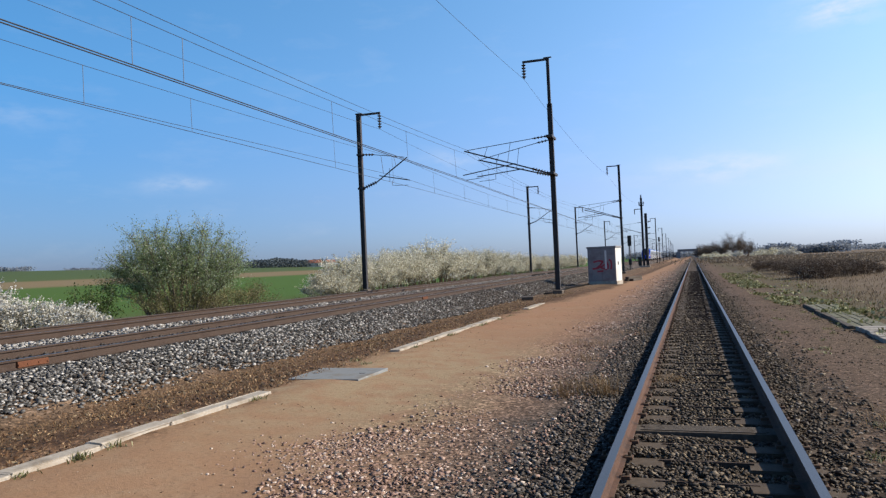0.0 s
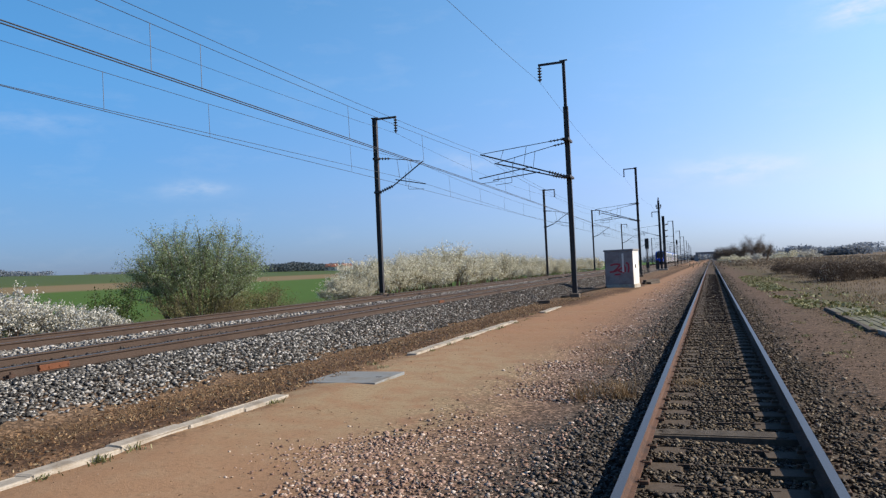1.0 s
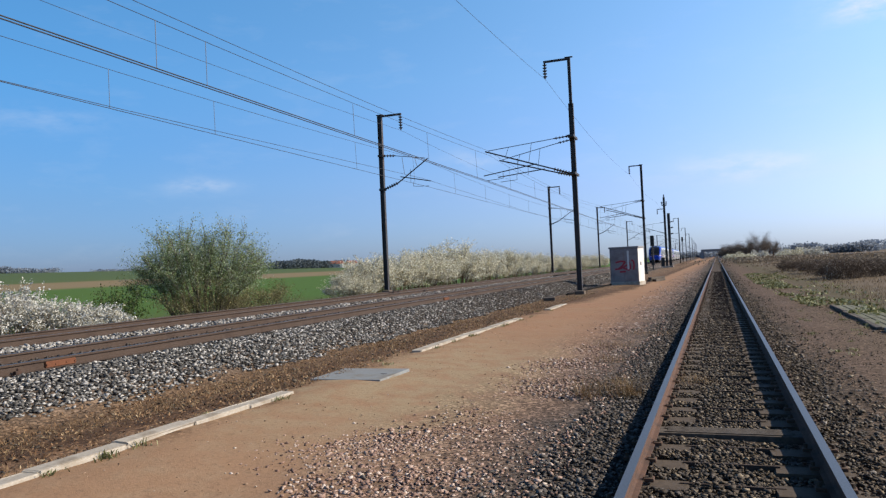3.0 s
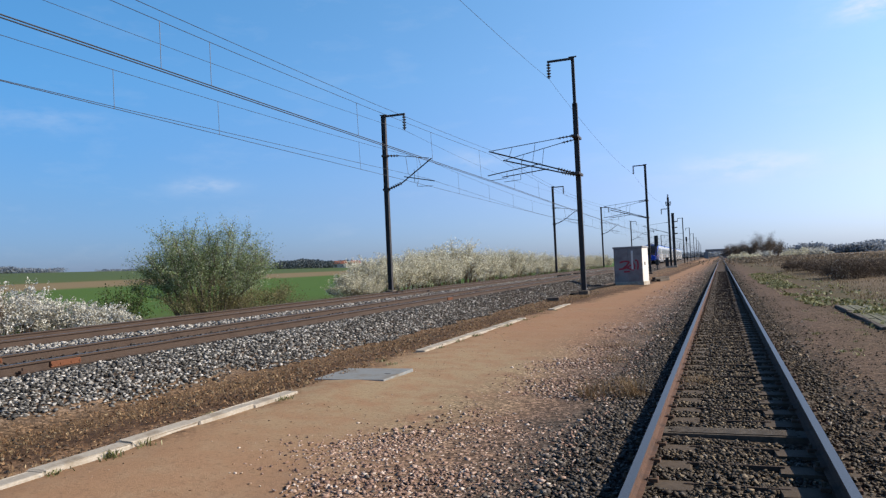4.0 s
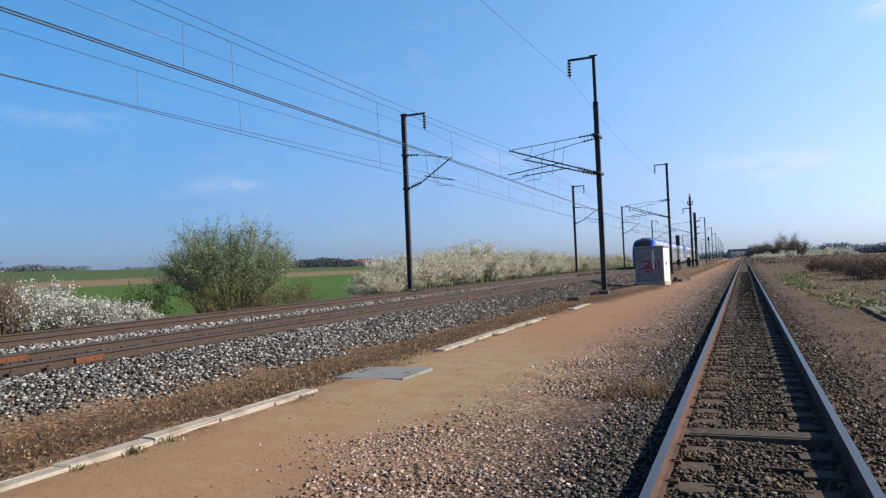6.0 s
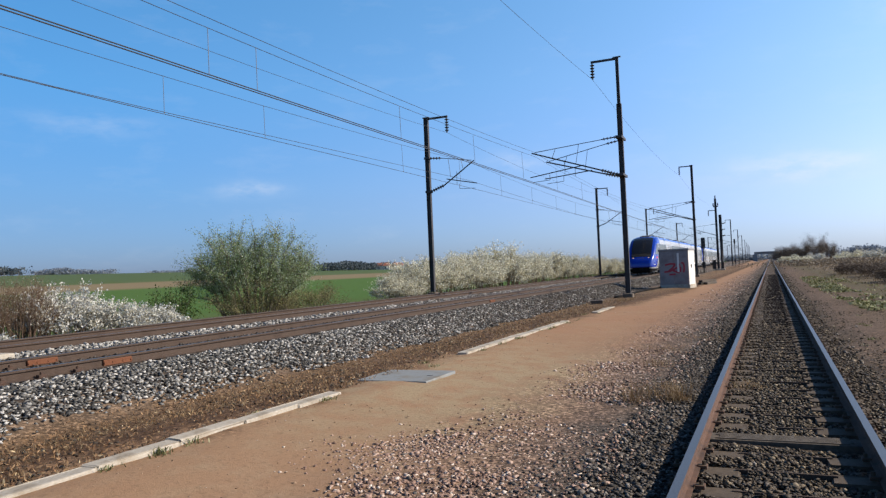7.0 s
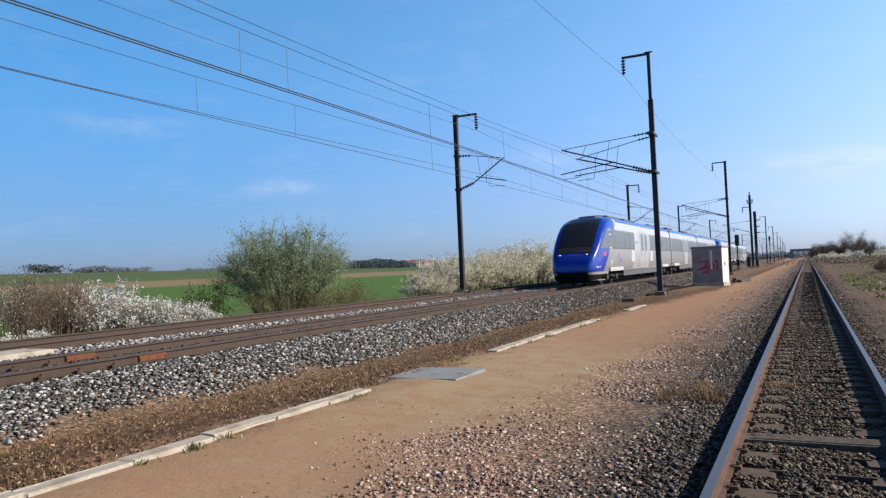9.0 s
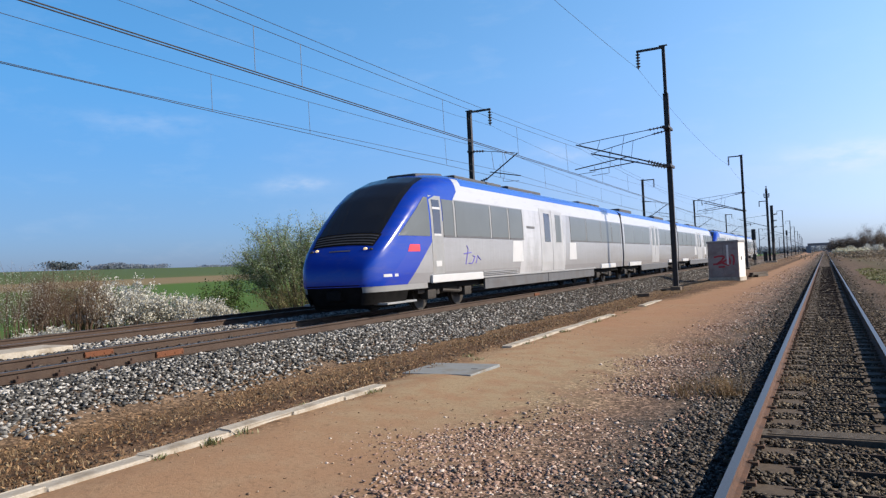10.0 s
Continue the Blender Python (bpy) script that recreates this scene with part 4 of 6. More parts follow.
CUBE_F = np.array([(0, 3, 2, 1), (4, 5, 6, 7), (0, 1, 5, 4), (1, 2, 6, 5), (2, 3, 7, 6), (3, 0, 4, 7)])


def random_turns(rng, n):
    q = rng.normal(size=(n, 4))
    q /= np.linalg.norm(q, axis=1)[:, None]
    w, x, y, z = q.T
    return np.stack([np.stack([1 - 2 * (y * y + z * z), 2 * (x * y - z * w), 2 * (x * z + y * w)], -1),
                     np.stack([2 * (x * y + z * w), 1 - 2 * (x * x + z * z), 2 * (y * z - x * w)], -1),
                     np.stack([2 * (x * z - y * w), 2 * (y * z + x * w), 1 - 2 * (x * x + y * y)], -1)], 1)


def stones(name, centres, sizes, mat, label, seed):
    """Angular broken stones: jittered, randomly turned blocks, all in one mesh."""
    rng = np.random.default_rng(seed)
    n = len(centres)
    shape = CUBE_V[None] * rng.uniform(0.32, 1.2, (n, 1, 3)) * (1 + rng.uniform(-0.8, 0.35, (n, 8, 3)))
    v = np.einsum("nij,nkj->nki", random_turns(rng, n), shape) * (sizes[:, None, None] * 0.5) * np.array([1.0, 1.0, 0.6]) + centres[:, None, :]
    f = CUBE_F[None] + (np.arange(n) * 8)[:, None, None]
    return quick_mesh(name, v.reshape(-1, 3), f.reshape(-1, 4), mat, label, "gravel", "stuff")


def spread(rng, n, x0, x1, y0, y1, main=False, bias=1.0):
    """Places in a strip; on the main line's axes where asked; bias above 1 crowds them towards y0."""
    x = rng.uniform(x0, x1, n)
    y = y0 + (y1 - y0) * rng.uniform(0, 1, n) ** bias
    return (x - 0.015 * y if main else x), y


BALLAST = mat_stones("grey ballast stone", [(0.0, (0.023, 0.022, 0.021)), (0.40, (0.076, 0.074, 0.071)), (0.70, (0.205, 0.199, 0.19)), (1.0, (0.547, 0.532, 0.509))])
DARK_BALLAST = mat_stones("dark brown ballast", [(0.0, (0.038, 0.031, 0.026)), (0.7, (0.072, 0.059, 0.05)), (1.0, (0.106, 0.087, 0.073))])
PALE_BALLAST = mat_stones("pale ballast stone", [(0.0, (0.122, 0.114, 0.106)), (0.5, (0.274, 0.266, 0.251)), (1.0, (0.502, 0.486, 0.464))])
GREY_GRAVEL = mat_stones("grey gravel", [(0.0, (0.018, 0.015, 0.013)), (0.5, (0.054, 0.045, 0.039)), (0.85, (0.122, 0.102, 0.088)), (1.0, (0.255, 0.231, 0.206))])
PINK_GRAVEL = mat_stones("pinkish gravel", [(0.0, (0.138, 0.082, 0.06)), (0.5, (0.275, 0.172, 0.133)), (0.85, (0.447, 0.327, 0.267)), (1.0, (0.619, 0.542, 0.482))])
BROWN_GRAVEL = mat_stones("brown stained gravel", [(0.0, (0.02, 0.014, 0.009)), (0.5, (0.055, 0.04, 0.027)), (0.85, (0.116, 0.088, 0.058)), (1.0, (0.258, 0.207, 0.142))])


PEBBLE = mat_stones("pale pebble", [(0.0, (0.099, 0.061, 0.042)), (0.35, (0.228, 0.144, 0.091)), (0.8, (0.357, 0.251, 0.167)), (1.0, (0.502, 0.441, 0.365))])


def make_stones():
    rng = np.random.default_rng(5)
    # main line shoulder, between the rails and between the tracks
    parts = []
    for n, x0, x1, y0, y1, lo, hi in ((29000, -9.3, -6.95, 3, 24, 0.042, 0.072), (17000, -9.3, -6.75, 24, 60, 0.05, 0.085), (5000, -9.3, -6.8, 60, 120, 0.09, 0.15),
                                      (4500, -11.0, -9.8, 5, 60, 0.05, 0.085), (6500, -12.1, -11.2, 4, 60, 0.045, 0.075), (7000, -13.3, -12.0, 4, 60, 0.06, 0.10), (2500, -13.3, -9.5, 60, 120, 0.10, 0.15), (3500, -14.8, -13.6, 8, 60, 0.05, 0.08)):
        x, y = spread(rng, n, x0, x1, y0, y1, True, 1.25)
        toe = np.interp(y, [3, 10, 16, 40], [-8.0, -7.75, -7.4, -7.1]) + 0.12 * np.sin(y * 1.7) + 0.08 * np.sin(y * 4.1) + rng.normal(0, 0.12, n)
        keep = x + 0.015 * y < toe
        x, y = x[keep], y[keep]
        lift = np.where((x + 0.015 * y > -13.0) & (x + 0.015 * y < -11.25), 0.05, 0.0)
        parts.append((np.stack([x, y, ground_z(x, y) + 0.012 + lift + rng.uniform(-0.01, 0.03, len(x))], -1), rng.uniform(lo, hi, len(x))))
    c, sz = np.concatenate([p for p, _ in parts]), np.concatenate([q for _, q in parts])
    between = (c[:, 0] + 0.015 * c[:, 1] > -13.3) & (c[:, 0] + 0.015 * c[:, 1] < -12.03)
    xl = c[:, 0] + 0.015 * c[:, 1]
    # dark stones: between the rails, and a random share that grows with y
    dark_stones = ((xl > -12.03) & (xl < -9.55)) | (xl < -13.3) | (rng.uniform(0, 1, len(xl)) < np.clip((c[:, 1] - 13.0) / 26.0, 0, 0.7))
    stones("ballast", c[dark_stones], sz[dark_stones], DARK_BALLAST, "dark brown ballast between the rails and mixed into the far shoulder", 13)
    stones("ballast", c[~between & ~dark_stones], sz[~between & ~dark_stones], BALLAST, "angular grey ballast stones on the main line", 11)
    stones("ballast", c[between], sz[between], PALE_BALLAST, "pale clean ballast stones between the main tracks", 12)
    # side track bed
    grey, brown, pink = [], [], []
    for n, y0, y1, lo, hi in ((52000, 3.5, 14, 0.024, 0.056), (20000, 14, 34, 0.032, 0.065), (8000, 34, 90, 0.05, 0.10)):
        x, y = spread(rng, n, -3.5, 1.9, y0, y1, False, 1.3)
        edge = -2.9 + 0.45 * np.sin(y * 0.9) + 0.3 * np.sin(y * 2.3 + 1) - 0.9 * np.exp(-((y - 6.2) / 1.3) ** 2) - 0.012 * y
        on_sleeper = np.abs((y - 2.5 + 0.31) % 0.62 - 0.31) < 0.15
        stub = (np.abs(x - 0.02) > 0.32) & (np.abs(x - 0.02) < 0.70) & on_sleeper
        bare = on_sleeper & (np.abs(x) < 0.32) & (rng.uniform(0, 1, n) < 0.25)
        wide = (y > 7.85) & (y < 8.3) & (np.abs(x) < 0.72)
        railed = np.abs(np.abs(x - 0.02) - 0.7535) < 0.08
        thin = rng.uniform(0, 1, n) < np.where(x < 0, np.clip((x - edge) / 0.95, 0, 1) ** 1.3, np.clip((1.5 - x) / 0.5, 0.12, 1))
        keep = thin & ~stub & ~bare & ~wide & ~railed
        x, y = x[keep], y[keep]
        z = ground_z(x, y) + 0.006 + rng.uniform(-0.012, 0.014, len(x)) + np.where(np.abs(x) < 0.7, 0.004, np.where(x < -1.6, -0.014, 0.004))
        c, s, pick = np.stack([x, y, z], -1), rng.uniform(lo, hi, len(x)), rng.uniform(0, 1, len(x))
        is_pink = (x < -1.25) & (pick < np.clip((-1.2 - x) / 1.1, 0.05, 0.95))
        is_brown = (np.abs(x) < 0.7) & (pick < 0.75) | (x > 0.8) & (pick < 0.8)
        pink.append((c[is_pink], s[is_pink]))
        brown.append((c[is_brown & ~is_pink], s[is_brown & ~is_pink]))
        grey.append((c[~is_brown & ~is_pink], s[~is_brown & ~is_pink]))
    # fuller heap between the rails
    x, y = spread(rng, 9000, -0.62, 0.62, 3.5, 22, False, 1.3)
    bed = (np.abs((y - 2.5 + 0.31) % 0.62 - 0.31) > np.where(np.abs(x - 0.02) > 0.30, 0.17, 0.0)) & ((y < 7.8) | (y > 8.33))
    x, y = x[bed], y[bed]
    brown.append((np.stack([x, y, ground_z(x, y) + 0.022 + rng.uniform(-0.012, 0.016, len(x))], -1), rng.uniform(0.024, 0.055, len(x))))
    # pink heap kicked out onto the path
    for n, cx, cy, sx, sy in ((1500, -3.3, 6.35, 0.40, 0.42), (300, -2.8, 8.6, 0.3, 0.8), (700, -2.7, 12.5, 0.28, 2.4)):
        x, y = rng.normal(cx, sx, n), rng.normal(cy, sy, n)
        pink.append((np.stack([x, y, ground_z(x, y) - 0.002], -1), rng.uniform(0.016, 0.048, n)))
    # stray pebbles on the path and on the dirt
    x, y = spread(rng, 2600, -5.5, -2.4, 3.5, 34, False, 1.5)
    pale = (np.stack([x, y, ground_z(x, y) + 0.003], -1), 0.006 + 0.022 * rng.uniform(0, 1, len(x)) ** 3)
    stones("pebbles", pale[0], pale[1], PEBBLE, "pale pebbles scattered on the sandy path", 7)
    x, y = spread(rng, 6500, 1.1, 4.2, 4.5, 34, False, 1.3)
    brown.append((np.stack([x, y, ground_z(x, y) + 0.002], -1), rng.uniform(0.012, 0.035, len(x)) + 0.02 * (rng.uniform(0, 1, len(x)) > 0.93)))
    x, y = spread(rng, 1600, -7.3, -5.8, 3.5, 40, False, 1.4)
    brown.append((np.stack([x, y, ground_z(x, y) + 0.004], -1), rng.uniform(0.02, 0.06, len(x))))
    for name, got, mat, label, seed in (("gravel_grey", grey, GREY_GRAVEL, "fine grey gravel along the side track", 1), ("gravel_pink", pink, PINK_GRAVEL, "pinkish gravel spilling over the sandy path", 2),
                                        ("gravel_brown", brown, BROWN_GRAVEL, "brown stained gravel between the rails", 3)):
        stones(name, np.concatenate([p for p, _ in got]), np.concatenate([s for _, s in got]), mat, label, seed)


make_stones()

# ---- path edge, slab, cabinet ----


def ground_at(x, y):
    return float(ground_z(x, y))


def make_kerb():
    kerb = thing("kerb", "broken line of pale concrete kerb stones beside the path", "kerb", "", "structure")
    rnd = random.Random(4)
    meshes = []
    for k in range(4):
        bm = box_in(bmesh.new(), (-0.10, -0.5, -0.16), (0.10, 0.5, 0.0), 0.014)
        for v in bm.verts:
            v.co += Vector((rnd.uniform(-0.012, 0.012), rnd.uniform(-0.012, 0.012), rnd.uniform(-0.01, 0.006)))
        me = bpy.data.meshes.new("kerb_stone")
        bm.to_mesh(me)
        bm.free()
        me.materials.append(CONCRETE)
        meshes.append(me)
    k = 0
    for y0, y1, top in ((2.6, 8.75, 0.085), (13.2, 21.2, 0.085), (25.0, 28.2, 0.08)):
        y = y0 + 0.5
        while y < y1 - 0.3:
            ob = new("kerb_stone", meshes[k % 4])
            ob.parent = kerb
            ob.location = (-5.65 + rnd.uniform(-0.012, 0.012), y, top + rnd.uniform(-0.008, 0.006))
            ob.rotation_euler = (rnd.uniform(-0.006, 0.006), rnd.uniform(-0.03, 0.03), rnd.uniform(-0.012, 0.012))
            y += 1.0 + rnd.uniform(-0.005, 0.012)
            k += 1


make_kerb()

PLATE = mat_speckled("pale grey cover plate", (0.167, 0.179, 0.182), (0.205, 0.217, 0.22), 14, 0.75, 0, 0.1, (0.152, 0.129, 0.099), 2.5)


def make_cover_plate():
    plate = thing("cover_plate", "pale grey flat access cover plate set in the path", "cover plate", "", "", pose(-5.41, 10.36, 0.038, 0, 0, 1))
    box = box_in(bmesh.new(), (-0.60, -0.58, -0.12), (0.60, 0.58, 0.012), 0.012)
    part("plate", box, PLATE, plate)
    for s in (-1, 1):
        bm = box_in(bmesh.new(), (s * 0.40 - 0.05, -0.02, 0.008), (s * 0.40 + 0.05, 0.02, 0.016), 0.004)
        part("lifting_slot", bm, STEEL_DARK, plate)


make_cover_plate()

# mottled dirt; the base tone also holds the shade on the front
CABINET = mat_speckled("dirty shaded cabinet render", (0.205, 0.182, 0.186), (0.258, 0.232, 0.236), 9, 0.85, 0, 0.15, (0.152, 0.118, 0.122), 1.1)
# white of the cover strip; on the body it paints the sunlit side
CABINET_SUN_AND_STRIP = mat_speckled("white cabinet strip and sunlit side", (0.547, 0.54, 0.524), (0.608, 0.6, 0.585), 9, 0.8, 0, 0.1, (0.456, 0.426, 0.395), 1.0)
CABINET_GREY = mat_speckled("grey cabinet roof", (0.167, 0.167, 0.175), (0.228, 0.228, 0.236), 9, 0.85)
SPRAY_RED = mat_speckled("red spray paint", (0.274, 0.023, 0.038), (0.35, 0.038, 0.053), 6, 0.7, 0, 0)


def make_cabinet():
    cab = thing("relay_cabinet", "pale trackside relay cabinet with red spray-painted strokes", "cabinet", "", "", pose(-5.6, 49.4, 0.08, 0, 0, -7))
    w, d, h = 0.93, 0.85, 2.45
    part("plinth", box_in(bmesh.new(), (-w - 0.04, -d - 0.04, -0.25), (w + 0.04, d + 0.04, 0.14), 0.02), CONCRETE, cab)
    bm = box_in(bmesh.new(), (-w, -d, 0.12), (w, d, h - 0.1), 0.015)
    # the side towards the sun gets the lighter colour
    for f in bm.faces:
        if f.normal.x > 0.5:
            f.material_index = 1
    part("body", bm, [CABINET, CABINET_SUN_AND_STRIP], cab)
    part("lid", box_in(bmesh.new(), (-w - 0.05, -d - 0.06, h - 0.12), (w + 0.05, d + 0.06, h), 0.025), CABINET_GREY, cab, "grey overhanging lid")
    for x0, x1 in ((-w + 0.06, -0.02), (0.02, w - 0.06)):
        door = part("door", box_in(bmesh.new(), (x0, -d - 0.03, 0.2), (x1, -d + 0.01, h - 0.2), 0.012), CABINET, cab)
        for k in range(3):
            bm = box_in(bmesh.new(), (x0 + 0.2, -d - 0.04, 0.36 + 0.07 * k), (x1 - 0.2, -d - 0.02, 0.40 + 0.07 * k), 0.006)
            part("vent_slat", bm, CABINET_GREY, door)
    part("cover_strip", box_in(bmesh.new(), (0.22, -d - 0.05, 0.95), (0.34, -d - 0.02, h - 0.28), 0.01), CABINET_SUN_AND_STRIP, cab, "pale cover strip")
    part("handle", box_in(bmesh.new(), (w - 0.01, -0.28, 1.2), (w + 0.05, -0.2, 1.42), 0.015), STEEL_DARK, cab, "dark side handle")
    y = -d - 0.034
    for a in ([(-0.62, 0.98), (-0.3, 1.0), (0.0, 1.12), (0.28, 1.28)], [(-0.55, 1.42), (-0.2, 1.5), (0.1, 1.46), (-0.1, 1.2), (-0.35, 1.02)], [(0.3, 1.5), (0.42, 1.2), (0.4, 0.95)],
              [(0.48, 1.55), (0.62, 1.5), (0.66, 1.2), (0.6, 0.92)], [(-0.05, 1.05), (0.2, 0.95), (0.35, 0.9)], [(-0.3, 0.8), (0.1, 0.82)]):
        bm = bmesh.new()
        for p, q in zip(a, a[1:]):
            dx, dz = q[0] - p[0], q[1] - p[1]
            ln = math.hypot(dx, dz)
            nx, nz = -dz / ln * 0.055, dx / ln * 0.055
            vs = [bm.verts.new((u, y - k, v)) for k in (0.0, 0.004) for u, v in ((p[0] + nx, p[1] + nz), (q[0] + nx, q[1] + nz), (q[0] - nx, q[1] - nz), (p[0] - nx, p[1] - nz))]
            bm.faces.new(vs[4:]), bm.faces.new(vs[:4][::-1])
            for i in range(4):
                bm.faces.new((vs[i], vs[(i + 1) % 4], vs[4 + (i + 1) % 4], vs[4 + i]))
        part("paint_stroke", bm, SPRAY_RED, cab, "red sprayed stroke")


make_cabinet()


def make_clutter():
    rnd = random.Random(8)
    # pile of old sleepers behind the cabinet
    for k, (dx, dy, dz, yaw) in enumerate(((0, 0, 0.0, 84), (0.32, 0.1, 0.0, 88), (0.15, 0.0, 0.17, 80))):
        bm = box_in(bmesh.new(), (-1.2, -0.13, 0), (1.2, 0.13, 0.16), 0.015)
        ob = part("old_sleeper", bm, TIMBER, None, "discarded dark railway sleeper beside the path")
        ob.matrix_world = pose(-4.45 + dx, 56.5 + dy, ground_at(-4.4, 56.5) + dz, 0, 0, yaw - 10)
        tagged(ob, "", "sleeper", "discarded sleepers")
    # low concrete duct covers beside the mast
    for k, (x, y, yaw) in enumerate(((-7.0, 31.5, 12),)):
        bm = box_in(bmesh.new(), (-0.25, -0.3, -0.1), (0.25, 0.3, 0.1), 0.03)
        ob = part("duct_cover", bm, TIMBER, None, "low dark concrete cable duct cover")
        ob.matrix_world = pose(x, y, ground_at(x, y) + 0.05, 0, 0, yaw)
        tagged(ob, "", "duct cover", "duct covers")
    # black cable running from mast to cabinet
    bm = bmesh.new()
    pts = []
    for k in range(24):
        f = k / 23
        x, y = -7.1 + 0.4 * f + 0.12 * math.sin(f * 9), 36.0 + 13.0 * f
        pts.append((x, y, ground_at(x, y) + 0.05))
    poly_tube(bm, pts, 0.06, 8)
    tagged(part("cable", bm, BLACK, None, "thick black cable lying on the ground"), "", "cable")
    # dark drain pipes lying along the far side of the near track
    for y0 in (62.0, 70.0):
        bm = tube(bmesh.new(), (0, 0, 0), (0, 6.0, 0), 0.09, 10)
        ob = part("pipe", bm, BLACK, None, "dark pipe lying between the main tracks", True)
        ob.matrix_world = MAIN @ pose(-12.3, y0, 0.52)
        tagged(ob, "", "pipe", "pipes between tracks")


make_clutter()


def make_crossing_slab():
    slab = box_in(bmesh.new(), (-0.42, -2.6, -0.16), (0.42, 2.6, 0.0), 0.03)
    ob = part("crossing_slab", slab, CONCRETE, None, "pale concrete crossing slab between the main tracks")
    ob.matrix_world = MAIN @ pose(-12.5, 6.1, 0.58)
    tagged(ob, "", "slab")


make_crossing_slab()

# ---- signals and anchor mast ----
SIGNAL_BLACK = mat_speckled("signal head black", (0.006, 0.006, 0.007), (0.015, 0.015, 0.015), 5, 0.6)


def make_signal(x, y, height):
    z = ground_at(x - 0.015 * y, y)
    sig = thing("signal", "black colour-light signal head on a dark post", "railway signal", "signals", "", MAIN @ pose(x, y, z))
    part("post", tube(bmesh.new(), (0, 0, -0.2), (0, 0, height - 1.2), 0.10, 10), STEEL_DARK, sig)
    bm = box_in(bmesh.new(), (-0.27, -0.05, height - 1.5), (0.27, 0.03, height), 0.06)
    part("backboard", bm, SIGNAL_BLACK, sig)
    for k in range(3):
        bm = tube(bmesh.new(), (0, -0.05, height - 0.35 - 0.48 * k), (0, -0.3, height - 0.33 - 0.48 * k), 0.13, 12)
        part("hood", bm, SIGNAL_BLACK, sig)
    part("relay_box", box_in(bmesh.new(), (-0.22, -0.2, 0.7), (0.22, 0.2, 1.5), 0.03), SIGNAL_BLACK, sig)
    bm = bmesh.new()
    for s in (-0.2, 0.2):
        tube(bm, (s, 0.3, 0), (s, 0.12, height - 1.5), 0.02, 6)
    for k in range(8):
        tube(bm, (-0.2, 0.28 - 0.02 * k, 0.4 + 0.35 * k), (0.2, 0.28 - 0.02 * k, 0.4 + 0.35 * k), 0.014, 6)
    part("ladder", bm, STEEL_DARK, sig)


make_signal(-6.9, 107.0, 4.9)
make_signal(-6.6, 250.0, 8.2)


def make_anchor_mast():
    mast = thing("anchor_mast", "heavy dark anchor mast with tension weights and insulators", "catenary mast", "", "", MAIN @ pose(-5.95, 127.0, 0.24))
    part("foundation", box_in(bmesh.new(), (-0.7, -0.6, -0.5), (1.0, 0.6, 0.05), 0.04), CONCRETE, mast)
    part("post", h_beam(bmesh.new(), 0, 11.6, 0.34, 0.3), STEEL_DARK, mast)
    part("post", h_beam(bmesh.new(), 0, 8.9, 0.44, 0.4), STEEL_DARK, mast).location.x = 0.62
    part("top_frame", box_in(bmesh.new(), (-0.4, -0.2, 10.2), (0.4, 0.2, 10.35), 0.02), STEEL_DARK, mast)
    for x, z in ((-0.35, 10.4), (0.35, 10.4), (0, 11.6)):
        part("insulator", insulator_bm(bmesh.new(), (x, 0, z), (x, 0, z + 0.5), 4, 0.12), INSULATOR, mast)
    bm = box_in(bmesh.new(), (-1.2, -0.05, 9.6), (0, 0.05, 9.72), 0.01)
    part("feeder_bracket", bm, STEEL_DARK, mast)
    part("insulator", insulator_bm(bmesh.new(), (-1.15, 0, 9.6), (-1.15, 0, 8.8), 5, 0.1), INSULATOR, mast)
    for k in range(3):
        part("insulator", insulator_bm(bmesh.new(), (0.85, 0, 5.4 + k * 1.0), (1.3, 0, 5.5 + k * 1.0), 3, 0.12), INSULATOR, mast)
    for k in range(14):
        bm = tube(bmesh.new(), (0.62, -0.5, 1.1 + 0.14 * k), (0.62, -0.5, 1.22 + 0.14 * k), 0.2, 12)
        part("tension_weight", bm, STEEL_DARK, mast)
    cantilever(mast, -1, 0.0, 4.3, 5.55, 7.0, 5.8, 7.4)
    box = box_in(bmesh.new(), (-0.9, -0.5, 0), (-0.35, 0.1, 1.5), 0.03)
    part("switch_box", box, SIGNAL_BLACK, mast)


make_anchor_mast()

# ---- plants ----
BARK = mat_speckled("grey-brown bark", (0.076, 0.061, 0.049), (0.129, 0.106, 0.087), 20, 0.9)
TWIG = mat_speckled("brown twig", (0.091, 0.057, 0.038), (0.144, 0.095, 0.065), 12, 0.9)
WILLOW = mat_leaves("young willow leaves", [(0.0, (0.13, 0.185, 0.07)), (0.5, (0.22, 0.29, 0.13)), (0.85, (0.36, 0.42, 0.27)), (1.0, (0.56, 0.60, 0.50))], 0.5)
OLIVE = mat_leaves("olive undergrowth leaves", [(0.0, (0.10, 0.095, 0.04)), (0.6, (0.18, 0.17, 0.075)), (1.0, (0.28, 0.26, 0.14))], 0.4)
SHRUB = mat_leaves("dark shrub leaves", [(0.0, (0.034, 0.057, 0.017)), (0.6, (0.061, 0.099, 0.027)), (1.0, (0.099, 0.137, 0.046))])
BLOSSOM = mat_leaves("cream blackthorn blossom", [(0.0, (0.223, 0.213, 0.111)), (0.3, (0.464, 0.445, 0.316)), (0.65, (0.687, 0.668, 0.548)), (1.0, (0.798, 0.789, 0.705))], 0.3)
WHITE_BLOSSOM = mat_leaves("white blossom", [(0.0, (0.258, 0.243, 0.167)), (0.4, (0.502, 0.502, 0.456)), (1.0, (0.623, 0.623, 0.6))], 0.25)
